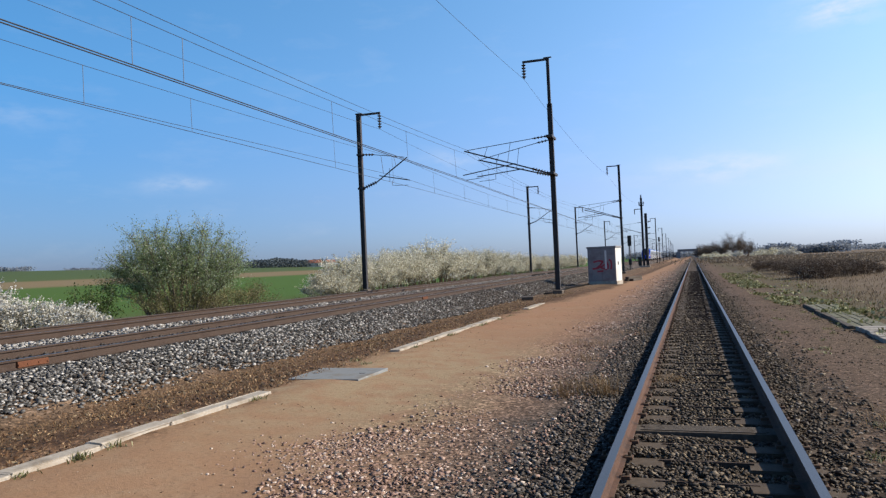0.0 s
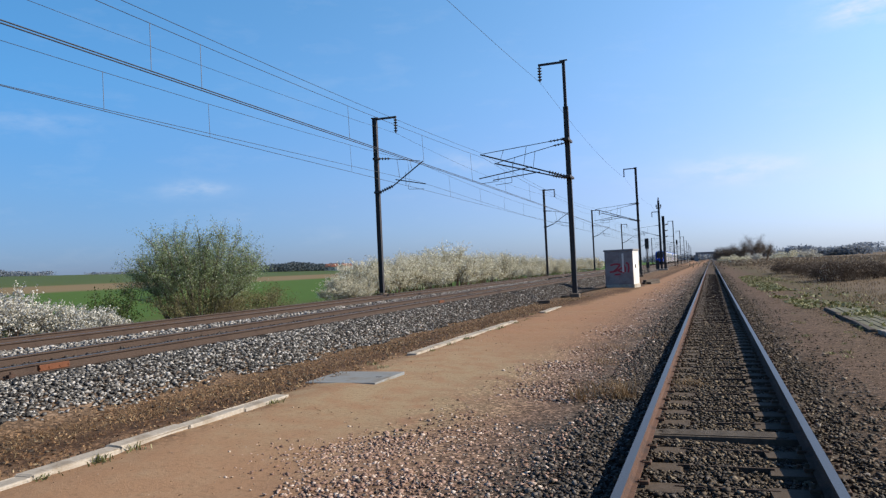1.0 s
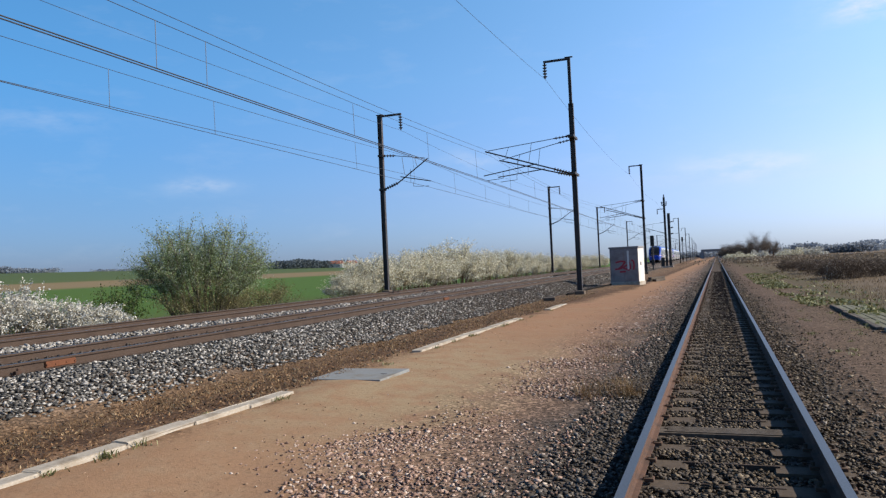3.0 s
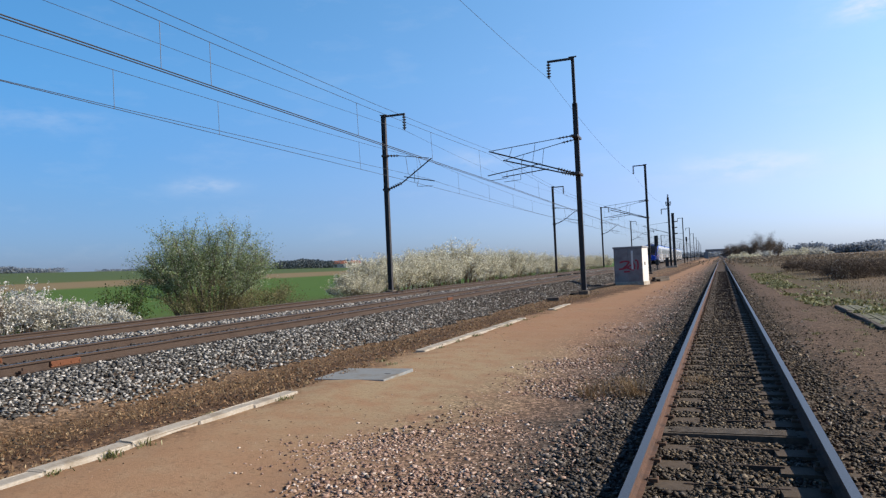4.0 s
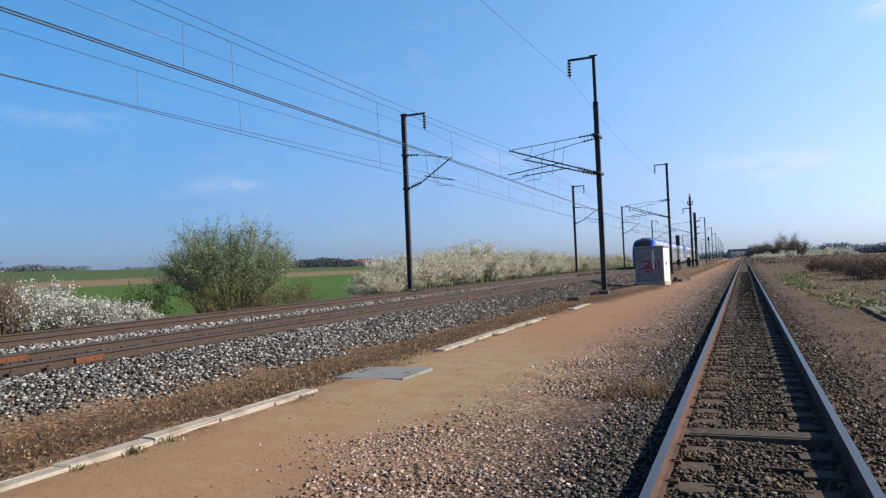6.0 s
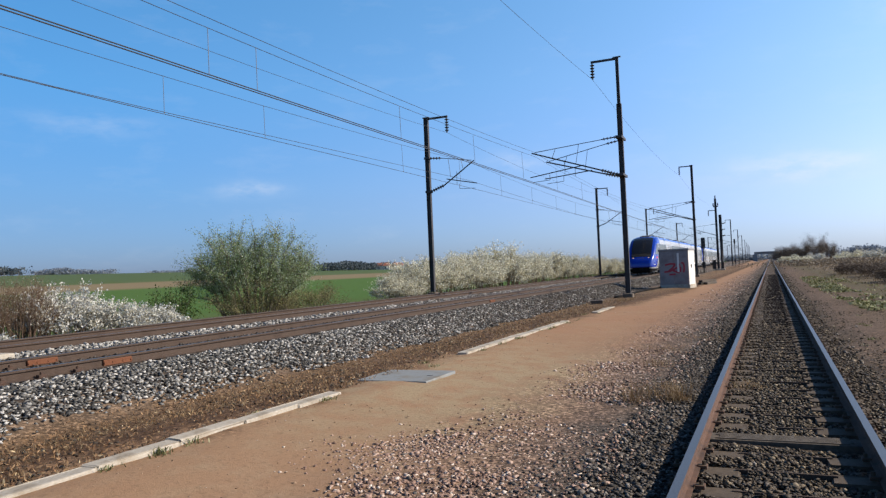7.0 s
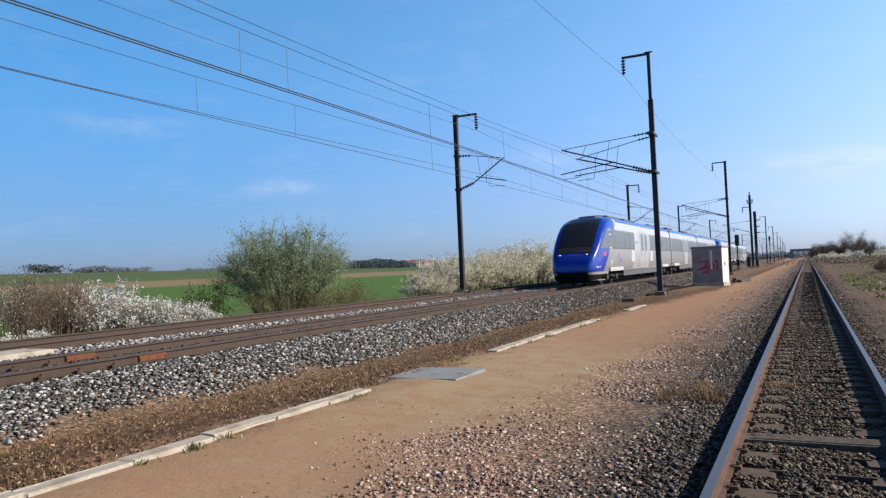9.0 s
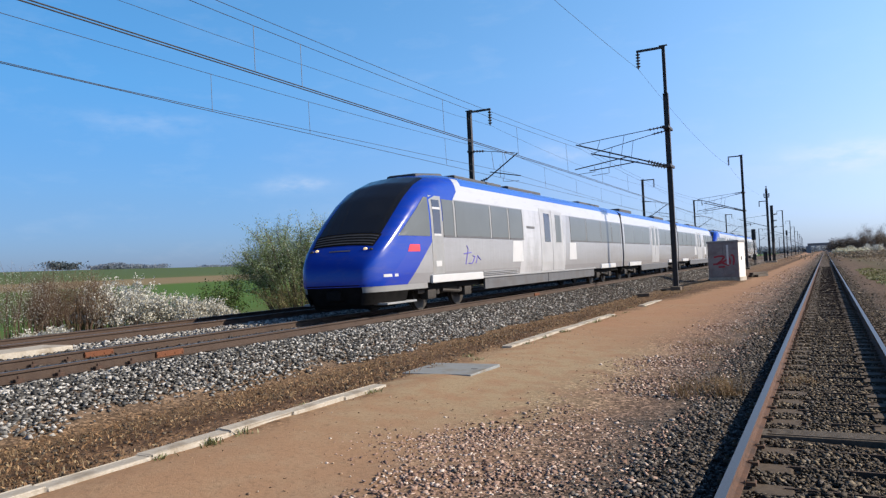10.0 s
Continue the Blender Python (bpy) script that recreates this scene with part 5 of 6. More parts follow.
DRY = mat_leaves("dry grass", [(0.0, (0.137, 0.084, 0.046)), (0.5, (0.228, 0.152, 0.084)), (1.0, (0.319, 0.243, 0.144))], 0.3)
BRUSH = mat_leaves("brown dead brush", [(0.0, (0.05, 0.034, 0.026)), (0.6, (0.10, 0.07, 0.052)), (1.0, (0.19, 0.14, 0.10))], 0.2)
MEADOW = mat_leaves("withered meadow grass", [(0.0, (0.075, 0.055, 0.038)), (0.5, (0.135, 0.102, 0.07)), (1.0, (0.21, 0.165, 0.115))], 0.3)
LITTER = mat_leaves("dead grass litter", [(0.0, (0.085, 0.043, 0.024)), (0.5, (0.209, 0.124, 0.066)), (0.85, (0.323, 0.209, 0.114)), (1.0, (0.438, 0.343, 0.209))], 0.1)
WEED = mat_leaves("green weeds", [(0.0, (0.06, 0.062, 0.022)), (0.5, (0.16, 0.165, 0.065)), (1.0, (0.38, 0.38, 0.23))], 0.25)
BRAMBLE = mat_leaves("dark winter bramble", [(0.0, (0.034, 0.026, 0.021)), (0.6, (0.065, 0.047, 0.036)), (1.0, (0.114, 0.084, 0.061))], 0.2)
BRAMBLE_STEM = mat_speckled("dark bramble stem", (0.034, 0.023, 0.018), (0.068, 0.046, 0.034), 12, 0.9)
BARE = mat_leaves("bare grey-brown twigs", [(0.0, (0.053, 0.047, 0.042)), (0.6, (0.084, 0.076, 0.067)), (1.0, (0.122, 0.11, 0.095))], 0.1)
SCRUB = mat_leaves("brown far scrub", [(0.0, (0.129, 0.106, 0.084)), (0.6, (0.175, 0.144, 0.11)), (1.0, (0.228, 0.186, 0.137))], 0.3)
# pale blue-grey leaves: the haze of distance is put into their colour
FAR_WOOD = mat_leaves("distant wood with haze tint", [(0.0, (0.20, 0.24, 0.295)), (0.6, (0.235, 0.275, 0.335)), (1.0, (0.265, 0.305, 0.365))], 0.55)
FAR_PINE = mat_leaves("distant dark pines", [(0.0, (0.06, 0.08, 0.095)), (1.0, (0.10, 0.125, 0.14))], 0.3)


def leaf_quads(rng, centres, size, slim=0.5):
    n = len(centres)
    turn = random_turns(rng, n)
    s = size * rng.uniform(0.55, 1.25, (n, 1, 1))
    quad = np.array([(-0.5, 0, 0), (0, -slim * 0.5, 0.06), (0.5, 0, 0), (0, slim * 0.5, 0.06)])[None] * s
    v = np.einsum("nij,nkj->nki", turn, quad) + centres[:, None, :]
    return v.reshape(-1, 3), (np.arange(n * 4).reshape(n, 4))


def branch_plan(rng, rx, ry, rz, stems, twigs, spread_low=0.25, base=0.35, flat=2.0, spray=0.15):
    """Stems that fan out from the foot and the twig ends round them, inside an uneven dome."""
    lines, ends = [], []
    for i in range(stems):
        a = 2 * math.pi * (i + rng.uniform(0, 1)) / stems
        reach = rng.uniform(0.25, 1.0) ** 0.6
        up = math.sqrt(max(0.05, 1 - (reach * 0.92) ** flat)) * rng.uniform(0.78, 1.08)
        tip = np.array([math.cos(a) * rx * reach, math.sin(a) * ry * reach, rz * max(spread_low, up)])
        foot = np.array([math.cos(a) * rx * base * reach, math.sin(a) * ry * base * reach, 0])
        mid = foot * 0.6 + tip * 0.4 + np.array([0, 0, rz * 0.12])
        pts = [foot, (foot + mid) / 2 + rng.normal(0, 0.03, 3) * rx, mid, (mid + tip) / 2 + rng.normal(0, 0.04, 3) * rx, tip]
        lines.append(pts)
        for _ in range(twigs):
            f = rng.uniform(0.3, 1.0) ** 0.7
            k = min(3, int(f * 4))
            p = pts[k] + (pts[k + 1] - pts[k]) * (f * 4 - k)
            d = np.clip(rng.normal(0, 1, 3), -1.5, 1.5) * np.array([rx, ry, rz]) * spray
            d[2] = abs(d[2]) * 0.8
            ends.append((p, p + d))
    return lines, ends


def make_bush(name, label, category, at, size, stems, twigs, leaves, leaf, mat, seed, bark=BARK, slim=0.5, spread_leaf=0.10, group="", base=0.35, low=0.25, stem_r=0.03, flat=2.0, spray=0.15):
    rng = np.random.default_rng(seed)
    rx, ry, rz = size
    lines, ends = branch_plan(rng, rx, ry, rz, stems, twigs, low, base, flat, spray)
    bush = thing(name, label, category, group, "", pose(*at))
    bm = bmesh.new()
    for pts in lines:
        for a, b, r in zip(pts, pts[1:], (1.0, 0.75, 0.5, 0.3)):
            tube(bm, a, b, stem_r * r, 5, stem_r * r * 0.75)
    part("branchwork", bm, bark, bush)
    ring = np.array([(math.cos(k * 2.0944), math.sin(k * 2.0944)) for k in range(3)])
    tv, tf = [], []
    for p, q in ends:
        i = len(tv)
        r = stem_r * 0.18
        for c, s in ring:
            tv.append(p + np.array([c * r, s * r, 0]))
        for c, s in ring:
            tv.append(q + np.array([c * r * 0.3, s * r * 0.3, 0]))
        tf += [(i + k, i + (k + 1) % 3, i + 3 + (k + 1) % 3, i + 3 + k) for k in range(3)]
    quick_mesh("twig_mass", np.array(tv), np.array(tf), bark, kind="stuff", parent=bush)
    per = leaves // len(ends)
    c = []
    for p, q in ends:
        f = rng.uniform(0.1, 1.1, (per, 1))
        c.append(p + (q - p) * f + np.clip(rng.normal(0, spread_leaf, (per, 3)), -1.7 * spread_leaf, 1.7 * spread_leaf) * np.array([1, 1, 0.8]))
    c = np.concatenate(c)
    c[:, 2] = np.maximum(c[:, 2], 0.03)
    v, f = leaf_quads(rng, c, leaf, slim)
    quick_mesh("crown", v, f, mat, parent=bush)
    return bush


def blades(name, label, category, rng, x, y, z, length, width, mat, lean=0.35, kind="stuff"):
    """Grass: thin bent blades, all in one mesh."""
    n = len(x)
    a = rng.uniform(0, 2 * math.pi, n)
    d = np.stack([np.cos(a), np.sin(a), np.zeros(n)], -1)
    side = np.stack([-np.sin(a), np.cos(a), np.zeros(n)], -1) * (width * rng.uniform(0.6, 1.3, n))[:, None] * 0.5
    foot = np.stack([x, y, z - 0.01], -1)
    ln = (length * rng.uniform(0.5, 1.2, n))[:, None]
    out = d * ln * rng.uniform(0.1, lean * 2, (n, 1))
    mid, tip = foot + out * 0.35 + np.array([0, 0, 0.6]) * ln, foot + out + np.array([0, 0, 1.0]) * ln * rng.uniform(0.6, 1, (n, 1))
    v = np.stack([foot - side, foot + side, mid + side * 0.8, mid - side * 0.8, tip + side * 0.15, tip - side * 0.15], 1).reshape(-1, 3)
    i = (np.arange(n) * 6)[:, None]
    f = np.concatenate([i + np.array([[0, 1, 2, 3]]), i + np.array([[3, 2, 4, 5]])])
    return quick_mesh(name, v, f, mat, label, category, kind)


def make_plants():
    # green willow bush beyond the main line
    make_bush("willow_bush", "round light green willow bush in young leaf beyond the tracks", "bush", (-21.8, 26.8, -0.4), (3.3, 3.2, 4.25), 46, 60, 60000, 0.075, WILLOW, 5, stem_r=0.045, spread_leaf=0.085, base=0.36, low=0.40, flat=3.0, spray=0.155)
    make_bush("shrub", "low dark green shrub beside the willow bush", "bush", (-21.0, 20.9, -0.4), (1.1, 1.2, 2.1), 18, 14, 4000, 0.09, SHRUB, 4, stem_r=0.02, spread_leaf=0.12, group="low shrubs")
    make_bush("shrub", "low olive-brown shrub at the foot of the willow bush", "bush", (-20.9, 29.6, -0.4), (2.0, 2.2, 2.0), 34, 24, 7000, 0.075, OLIVE, 6, stem_r=0.02, spread_leaf=0.14, group="low shrubs")
    make_bush("shrub", "low olive-brown shrub at the foot of the willow bush", "bush", (-20.7, 25.6, -0.4), (2.1, 2.3, 2.0), 34, 24, 9000, 0.075, OLIVE, 7, stem_r=0.02, spread_leaf=0.14, group="low shrubs")
    # blackthorn hedge in blossom
    kinds = [make_bush("blackthorn", "cream-white flowering blackthorn in a dense hedge", "hedge", (-21.3, 40.5, -0.4), (2.4, 2.4, 3.2), 32, 40, 24000, 0.08, BLOSSOM, 20 + k, TWIG, 0.8, 0.07, "blackthorn hedge", 0.5, 0.2, flat=2.6, spray=0.17) for k in range(3)]
    rnd = random.Random(2)
    spots = [(-21.3, 46.0, 0.92), (-22.0, 49.0, 0.96), (-21.2, 52.0, 1.0), (-21.9, 55.0, 1.02), (-21.5, 58.8, 1.22), (-22.0, 62.4, 1.0), (-21.5, 66.0, 1.0), (-22.2, 70.0, 1.05), (-21.6, 74.5, 1.08),
             (-22.3, 79.0, 1.0), (-21.9, 84.0, 0.98), (-22.6, 89.0, 1.0), (-22.2, 95.0, 0.95), (-22.9, 101.0, 1.0), (-22.5, 108.0, 0.9), (-23.2, 116.0, 0.9), (-23.0, 125.0, 0.92), (-23.6, 135.0, 0.95), (-23.6, 146.0, 0.95), (-24.0, 158.0, 1.0)]
    kinds[0].matrix_world = pose(-21.4, 43.0, -0.42)
    kinds[1].matrix_world, kinds[2].matrix_world = pose(-21.6, 40.6, -0.45, 0, 0, 40), pose(-23.2, 45.5, -0.45, 0, 0, 80)
    kinds[0].scale, kinds[1].scale, kinds[2].scale = (0.9, 0.9, 0.86), (0.75, 0.75, 0.6), (0.95, 0.95, 0.85)
    for k, (x, y, s) in enumerate(spots):
        copy_thing(kinds[(k * 2) % 3], pose(x, y, -0.42, 0, 0, rnd.uniform(0, 360))).scale = (s * 1.05, s * 1.05, s)
    # white blossom and brown thicket nearer the camera
    for k, (x, y, sx, h) in enumerate(((-20.6, 16.0, 1.3, 2.0), (-20.2, 17.8, 1.1, 1.5), (-20.0, 19.3, 0.9, 1.15), (-19.7, 12.9, 0.7, 0.8), (-21.8, 16.8, 1.3, 1.9))):
        make_bush("blackthorn", "low white blossoming thorn bush beside the tracks", "bush", (x, y, -0.35), (sx, sx * 1.2, h), 34, 22, 10000, 0.065, WHITE_BLOSSOM, 40 + k, TWIG, 0.9, 0.032, "white thorn bushes", 0.5, 0.2, 0.015, spray=0.24)
    for k, (x, y, sx, h) in enumerate(((-20.7, 14.4, 1.2, 2.5), (-21.0, 12.6, 1.5, 2.5), (-22.2, 15.4, 1.4, 2.4), (-21.2, 10.6, 1.6, 2.4))):
        make_bush("thicket", "brown leafless thicket beside the tracks", "bush", (x, y, -0.35), (sx, sx * 1.2, h), 90, 34, 7000, 0.036, [DRY, WHITE_BLOSSOM][k > 0], 50 + k, TWIG, 0.5, 0.05, "brown thickets", 0.6, 0.5, 0.017, spray=0.2)
    rng = np.random.default_rng(9)
    # verge beyond the tracks
    n = 16000
    y = 6 + 110 * rng.uniform(0, 1, n) ** 1.4
    x = rng.uniform(-20.8, -17.6, n) - 0.01 * y
    blades("verge_grass", "rough brown and green verge grass beyond the tracks", "grass", rng, x, y, ground_z(x, y), np.full(n, 0.34), np.full(n, 0.025), DRY)
    n = 9000
    y = 6 + 100 * rng.uniform(0, 1, n) ** 1.4
    x = rng.uniform(-22.5, -19.0, n) - 0.01 * y
    blades("verge_weeds", "low green weeds on the verge", "grass", rng, x, y, ground_z(x, y), np.full(n, 0.4), np.full(n, 0.035), WEED)
    # brown brush at the foot of the hedge
    n = 14000
    y = 24 + 70 * rng.uniform(0, 1, n) ** 1.2
    x = rng.normal(-19.1, 0.55, n) - 0.012 * y
    blades("verge_brush", "brown dead brush at the foot of the hedge", "brush", rng, x, y, ground_z(x, y), np.full(n, 0.6), np.full(n, 0.02), BRUSH, 0.6)
    # strip between ballast and kerb
    n = 15000
    y = 3.2 + 34 * rng.uniform(0, 1, n) ** 1.5
    x = rng.uniform(-7.4, -5.75, n)
    patch = np.array([noise.noise(Vector((a * 0.9, b * 0.5, 3.0))) for a, b in zip(x, y)])
    keep = patch > rng.uniform(-0.5, 0.35, n)
    x, y = x[keep], y[keep]
    blades("dry_grass", "short dry brown grass between ballast and kerb", "grass", rng, x, y, ground_z(x, y), np.full(len(x), 0.06), np.full(len(x), 0.010), DRY, 0.9)
    n = 9000
    y = 3.2 + 30 * rng.uniform(0, 1, n) ** 1.4
    x = rng.uniform(-7.9, -5.75, n)
    c = np.stack([x, y, ground_z(x, y) + rng.uniform(0.0, 0.035, n)], -1)
    v, f = leaf_quads(rng, c, 0.05, 0.35)
    quick_mesh("grass_litter", v, f, LITTER, "matted reddish-brown dead grass between ballast and kerb", "grass", "stuff")
    # tufts by the side track
    tx, ty, tl = [], [], []
    for cx, cy, r, m, ln in ((-1.74, 9.75, 0.07, 110, 0.34), (-1.58, 10.3, 0.09, 60, 0.24), (-1.2, 10.05, 0.08, 190, 0.30), (-1.42, 10.9, 0.12, 60, 0.2), (-1.3, 9.9, 0.1, 60, 0.24), (-0.38, 11.4, 0.17, 240, 0.12), (-1.9, 13.2, 0.15, 80, 0.2), (1.95, 8.9, 0.18, 100, 0.12), (1.7, 6.6, 0.15, 60, 0.1), (-2.1, 15.5, 0.3, 120, 0.16), (-1.6, 18.0, 0.3, 120, 0.15)):
        tx.append(rng.normal(cx, r, m)), ty.append(rng.normal(cy, r, m)), tl.append(np.full(m, ln))
    x, y, ln = np.concatenate(tx), np.concatenate(ty), np.concatenate(tl)
    blades("grass_tufts", "dry brown grass tufts beside the rail", "grass", rng, x, y, ground_z(x, y), ln, np.full(len(x), 0.006), DRY, 0.9)
    # small weeds along the kerb and the dirt
    tx, ty = [], []
    rnd = random.Random(12)
    for _ in range(46):
        cx, cy, m = rnd.choice((-5.46, -5.48, -5.8, rnd.uniform(1.4, 3.2), rnd.uniform(1.4, 3.2))), rnd.uniform(4, 26), rnd.randint(14, 40)
        tx.append(rng.normal(cx, 0.05, m)), ty.append(rng.normal(cy, 0.07, m))
    x, y = np.concatenate(tx), np.concatenate(ty)
    blades("small_weeds", "small green weeds along the kerb and dirt", "weeds", rng, x, y, ground_z(x, y), np.full(len(x), 0.07), np.full(len(x), 0.014), WEED, 0.9)
    # leafy weeds and dry grass on the other side of the side track
    n = 15000
    y = 12 + 60 * rng.uniform(0, 1, n) ** 1.2
    x = np.interp(y, [12, 20, 30, 45, 72], [3.4, 3.1, 2.5, 2.1, 2.0]) + rng.gamma(2.0, 0.55, n)
    patch = np.array([noise.noise(Vector((a * 0.8, b * 0.45, 7.0))) for a, b in zip(x, y)])
    keep = patch > rng.uniform(-0.1, 0.45, n)
    x, y = x[keep], y[keep]
    c = np.stack([x, y, ground_z(x, y) + rng.uniform(0.0, 0.09, len(x))], -1)
    v, f = leaf_quads(rng, c, 0.13, 0.8)
    quick_mesh("leafy_weeds", v, f, WEED, "broad leafy pale green weeds beside the side track", "weeds", "stuff")
    n = 26000
    y = 10 + 120 * rng.uniform(0, 1, n) ** 1.3
    x = 4.6 + rng.uniform(0, 1, n) * (3 + 0.25 * y)
    patch = np.array([noise.noise(Vector((a * 0.4, b * 0.25, 5.0))) for a, b in zip(x, y)])
    keep = patch > rng.uniform(-0.7, 0.2, n)
    x, y = x[keep], y[keep]
    blades("meadow_grass", "tall straw-coloured dry meadow grass", "grass", rng, x, y, ground_z(x, y), np.full(len(x), 0.17), np.full(len(x), 0.022), MEADOW, 0.9)
    # bramble mounds
    for k, (x, y, sx, sy, h) in enumerate(((7.5, 53.0, 1.7, 2.8, 1.35), (9.3, 56.0, 2.0, 3.0, 1.4), (11.6, 60.0, 1.5, 2.6, 1.05), (8.0, 66.0, 1.8, 4.0, 1.35), (6.9, 78.0, 1.6, 4.0, 1.2))):
        make_bush("bramble", "dark brown tangled bramble mound in dry grass", "bush", (x, y, -0.3), (sx, sy, h), 80, 34, 9000, 0.085, BRAMBLE, 70 + k, BRAMBLE_STEM, 0.5, 0.12, "bramble mounds", 0.7, 0.3, 0.016)
    # bare grove and blossom beside the line far ahead
    for k, (x, y, sx, h) in enumerate(((5.5, 250.0, 4.2, 5.8), (9.0, 262.0, 4.5, 6.4), (12.8, 252.0, 4.6, 9.2), (16.5, 262.0, 3.6, 7.0), (3.8, 275.0, 4.0, 5.6))):
        make_bush("bare_tree", "bare grey-brown tree in a far grove", "tree", (x, y, -0.3), (sx, sx, h), 40, 30, 9000, 0.26, BARE, 90 + k, TWIG, 0.3, 0.35, "far grove", 0.3, 0.35, 0.06)
    for k, (x, y, sx, h) in enumerate(((6.9, 52.0, 0.55, 1.25), (5.5, 160.0, 2.2, 2.4), (8.5, 168.0, 2.4, 2.6), (16.5, 190.0, 3.5, 3.0), (22.0, 196.0, 3.0, 3.0), (3.8, 215.0, 2.0, 2.4))):
        make_bush("blackthorn", "far flowering thorn bush in the meadow", "bush", (x, y, -0.35), (sx, sx, h), 22, 16, 4000 if y > 100 else 500, 0.2 if y > 100 else 0.07, WHITE_BLOSSOM if k % 2 == 0 else BLOSSOM, 110 + k, TWIG, 0.8, 0.2, "far thorn bushes", 0.5, 0.3)


make_plants()


def wood_strip(name, label, rng, line, n, height, depth, leaf, mat):
    """A far strip of woodland: many clumps in an uneven band."""
    line = np.array(line, float)
    n = int(n * 2.6)
    f = rng.uniform(0, len(line) - 1.001, n)
    k = f.astype(int)
    p = line[k] + (line[k + 1] - line[k]) * (f - k)[:, None] + rng.normal(0, depth, (n, 2))
    crest = np.array([0.72 + 0.5 * noise.noise(Vector((a * 0.045, b * 0.045, 1.0))) + 0.18 * noise.noise(Vector((a * 0.2, b * 0.2, 4.0))) for a, b in p])
    z = ground_z(p[:, 0], p[:, 1]) + height * crest * rng.uniform(0, 1, n) ** 0.7
    v, fa = leaf_quads(rng, np.column_stack([p, z]), leaf * 0.62, 0.9)
    return quick_mesh(name, v, fa, mat, label, "woodland", "stuff")


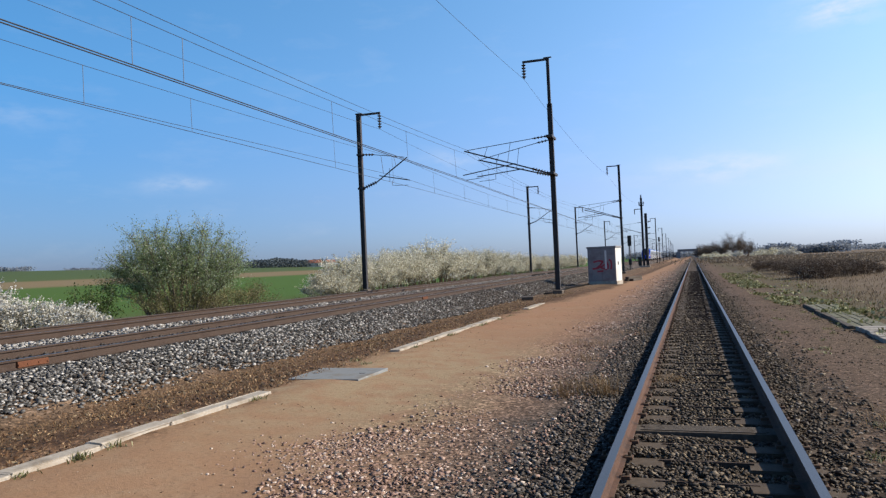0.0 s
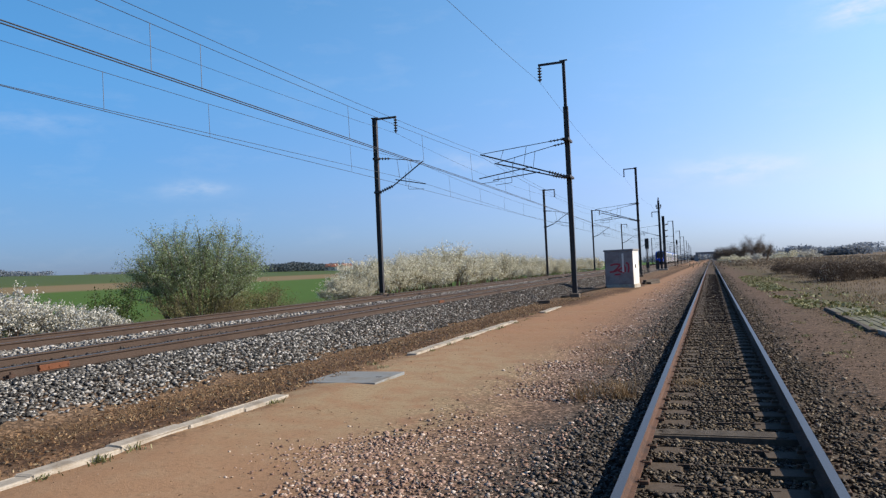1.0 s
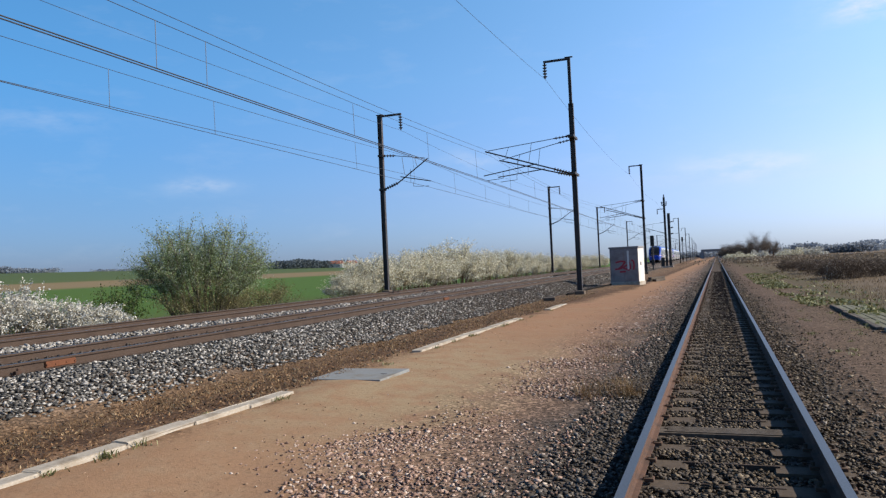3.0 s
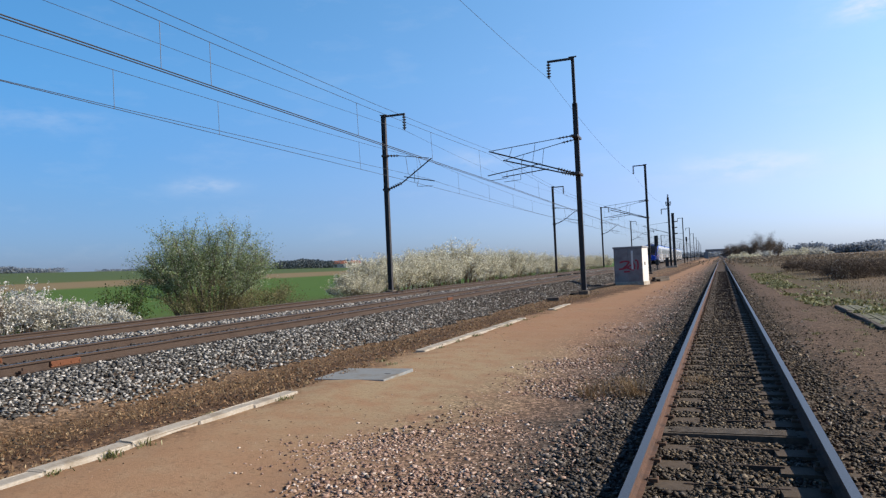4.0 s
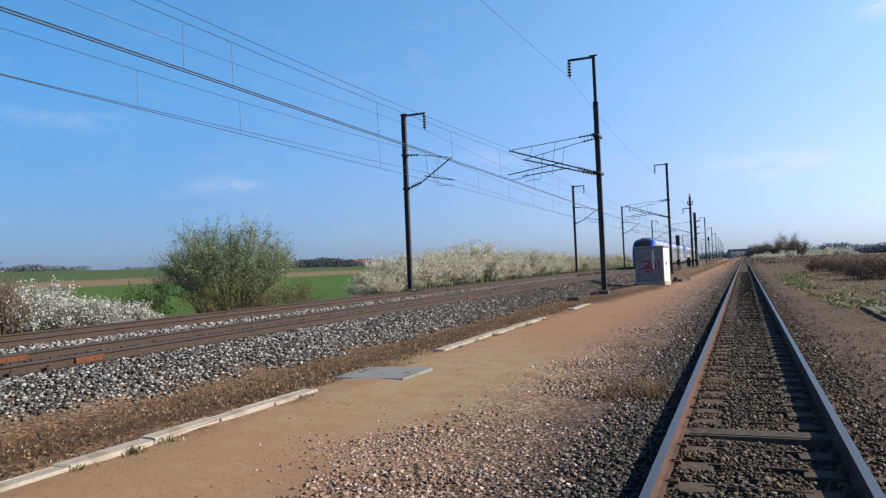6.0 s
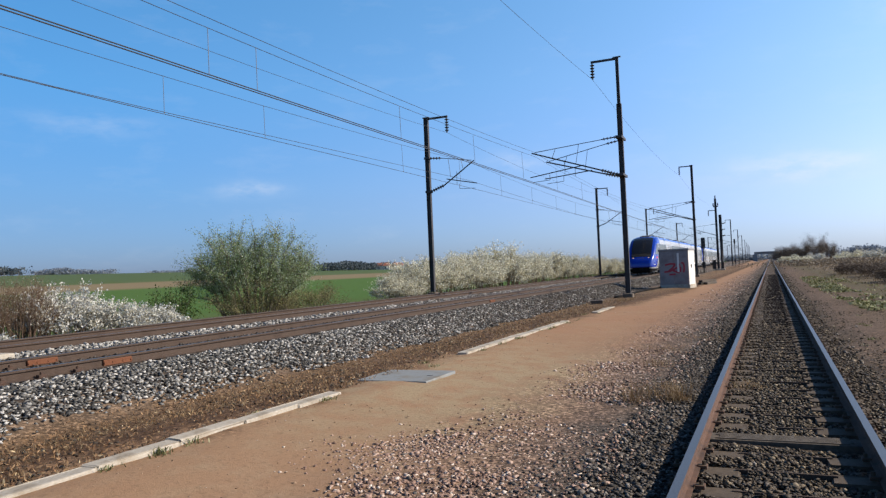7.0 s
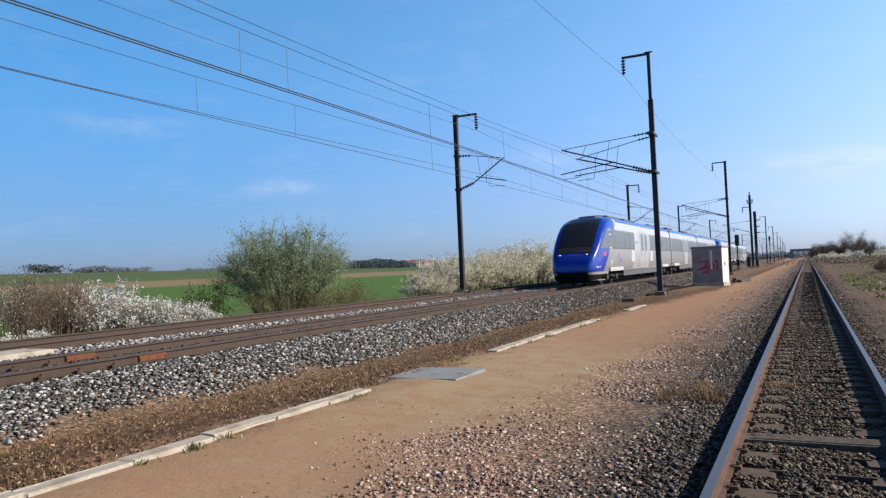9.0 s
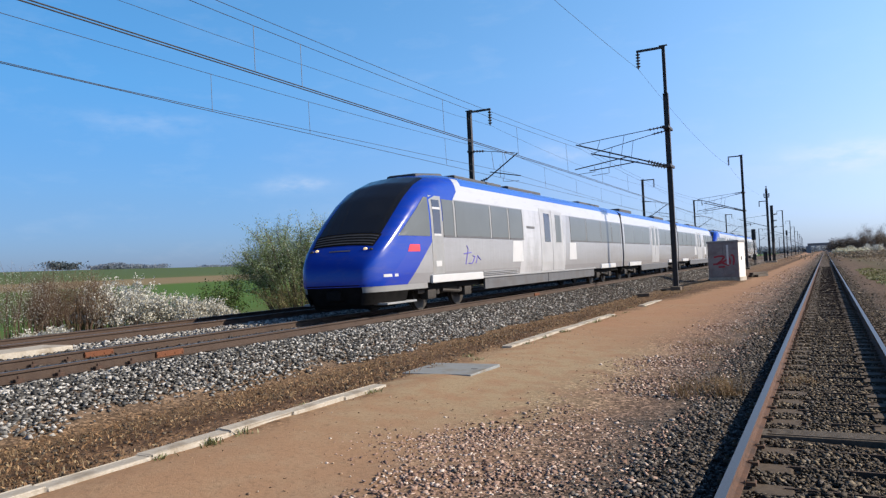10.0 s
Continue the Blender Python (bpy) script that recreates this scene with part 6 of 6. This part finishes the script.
def make_distance():
    rng = np.random.default_rng(30)
    # the FAR_WOOD strips carry painted haze
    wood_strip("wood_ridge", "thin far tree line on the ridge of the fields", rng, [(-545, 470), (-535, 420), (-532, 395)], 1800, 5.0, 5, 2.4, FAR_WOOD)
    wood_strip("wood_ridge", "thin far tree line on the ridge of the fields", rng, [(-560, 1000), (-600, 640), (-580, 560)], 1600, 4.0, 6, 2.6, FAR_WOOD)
    wood_strip("wood_clump", "dark far clump of trees on the ridge", rng, [(-505, 355), (-510, 340)], 600, 8.0, 4, 2.0, FAR_PINE)
    wood_strip("pine_grove", "dark pine grove beyond the fields", rng, [(-282, 420), (-275, 450), (-268, 478)], 2600, 6.5, 5, 1.8, FAR_PINE)
    wood_strip("wood_far_right", "low wood far across the meadow, greyed by painted haze", rng, [(52, 560), (75, 570), (98, 560)], 3200, 8.5, 6, 2.2, FAR_WOOD)
    wood_strip("wood_far_right", "low wood far across the meadow, greyed by painted haze", rng, [(60, 900), (240, 880), (420, 800), (700, 700)], 4200, 8.0, 8, 3.5, FAR_WOOD)
    wood_strip("wood_far_ahead", "wood at the end of the line, haze in its colour", rng, [(-70, 900), (-20, 900), (60, 900)], 2200, 9.0, 8, 3.2, FAR_WOOD)
    wood_strip("scrub", "brown scrub across the meadow", rng, [(14, 110), (26, 120), (40, 130), (60, 135)], 7000, 0.7, 5, 0.4, SCRUB)
    wood_strip("scrub", "brown scrub across the meadow", rng, [(9, 150), (20, 170), (40, 185), (90, 200)], 6000, 1.3, 6, 0.5, SCRUB)
    # overbridge
    bridge = thing("road_bridge", "grey road bridge over the railway far away", "bridge", "", "", pose(-2.5, 560, 0))
    part("deck", box_in(bmesh.new(), (-8, -4, 4.6), (6, 4, 5.6), 0.1), CABINET_GREY, bridge)
    part("parapet", box_in(bmesh.new(), (-8, -4.2, 5.6), (6, -3.9, 6.4), 0.05), CABINET_GREY, bridge)
    for x in (-7.5, 5.5):
        part("abutment", box_in(bmesh.new(), (x - 1.5, -4, -1), (x + 1.5, 4, 4.6), 0.1), CABINET_GREY, bridge)
    # farmhouses
    plaster = mat_speckled("pale house plaster", (0.471, 0.456, 0.418), (0.532, 0.517, 0.471), 2, 0.9)
    tiles = mat_speckled("red-brown roof tiles", (0.182, 0.068, 0.046), (0.243, 0.099, 0.068), 3, 0.9)
    for x, y, yaw, w in ((-262, 470, 20, 5), (-255, 480, 60, 4)):
        house = thing("farmhouse", "small far farmhouse with pale walls and red roof", "house", "far farmhouses", "", pose(x, y, ground_at(x, y) - 0.3, 0, 0, yaw))
        part("wall", box_in(bmesh.new(), (-w, -3, 0), (w, 3, 3.2), 0.03), plaster, house)
        bm = bmesh.new()
        vs = [bm.verts.new(p) for p in ((-w - .3, -3.4, 3.1), (w + .3, -3.4, 3.1), (w + .3, 3.4, 3.1), (-w - .3, 3.4, 3.1), (-w, 0, 5.4), (w, 0, 5.4))]
        for f in ((0, 1, 5, 4), (2, 3, 4, 5), (1, 2, 5), (3, 0, 4), (3, 2, 1, 0)):
            bm.faces.new([vs[i] for i in f])
        part("roof", bm, tiles, house)
        for s in (-0.5, 0.5):
            part("window", box_in(bmesh.new(), (s * w - 0.5, -3.06, 1.0), (s * w + 0.5, -2.98, 2.2), 0.01), DOORGLASS, house)


make_distance()

# ---- old platform edge beside the side track ----


MOSSY = mat_speckled("mossy weathered deck timber", (0.076, 0.076, 0.047), (0.144, 0.141, 0.095), 9, 0.92, 0, 0.5, (0.068, 0.08, 0.03), 1.8)
PLANK = mat_speckled("bleached grey plank", (0.205, 0.19, 0.171), (0.319, 0.296, 0.266), 14, 0.9, 0, 0.4, (0.152, 0.129, 0.106), 2.2)


def make_right_side():
    rnd = random.Random(21)
    deck = thing("timber_deck", "low mossy timber deck with a dark baulk edge in the weeds", "deck", "", "", pose(3.42, 18.7, ground_at(3.6, 22.0) + 0.02, 0, 0, -0.6))
    for k in range(3):
        bm = box_in(bmesh.new(), (-0.14, 0.02, -0.16), (-0.01, 2.58, 0.05), 0.02)
        for v in bm.verts:
            v.co += Vector((rnd.uniform(-0.012, 0.012), 0, rnd.uniform(-0.015, 0.012)))
        part("edge_baulk", bm, TIMBER, deck, "dark old timber baulk").location.y = 2.62 * k
    for k in range(3):
        for c in range(4):
            bm = box_in(bmesh.new(), (0.01, rnd.uniform(0.0, 0.03), -0.05), (0.175, 2.59, 0.035 + rnd.uniform(-0.008, 0.012)), 0.01)
            part("board", bm, MOSSY, deck).location = (0.185 * c, 2.62 * k, 0)
    walkway = thing("plank_walkway", "bleached grey planks laid side by side beside the side track", "planks", "", "", pose(3.42, 15.9, ground_at(3.9, 17.0) + 0.02))
    for k in range(6):
        bm = box_in(bmesh.new(), (rnd.uniform(-0.05, 0.04), 0.02, -0.06), (2.4, 0.42, 0.05), 0.014)
        for v in bm.verts:
            v.co.z += rnd.uniform(-0.008, 0.008)
        ob = part("plank", bm, PLANK, walkway)
        ob.location.y = 0.455 * k
        ob.rotation_euler = (rnd.uniform(-0.02, 0.02), 0, rnd.uniform(-0.012, 0.012))


make_right_side()

motions()
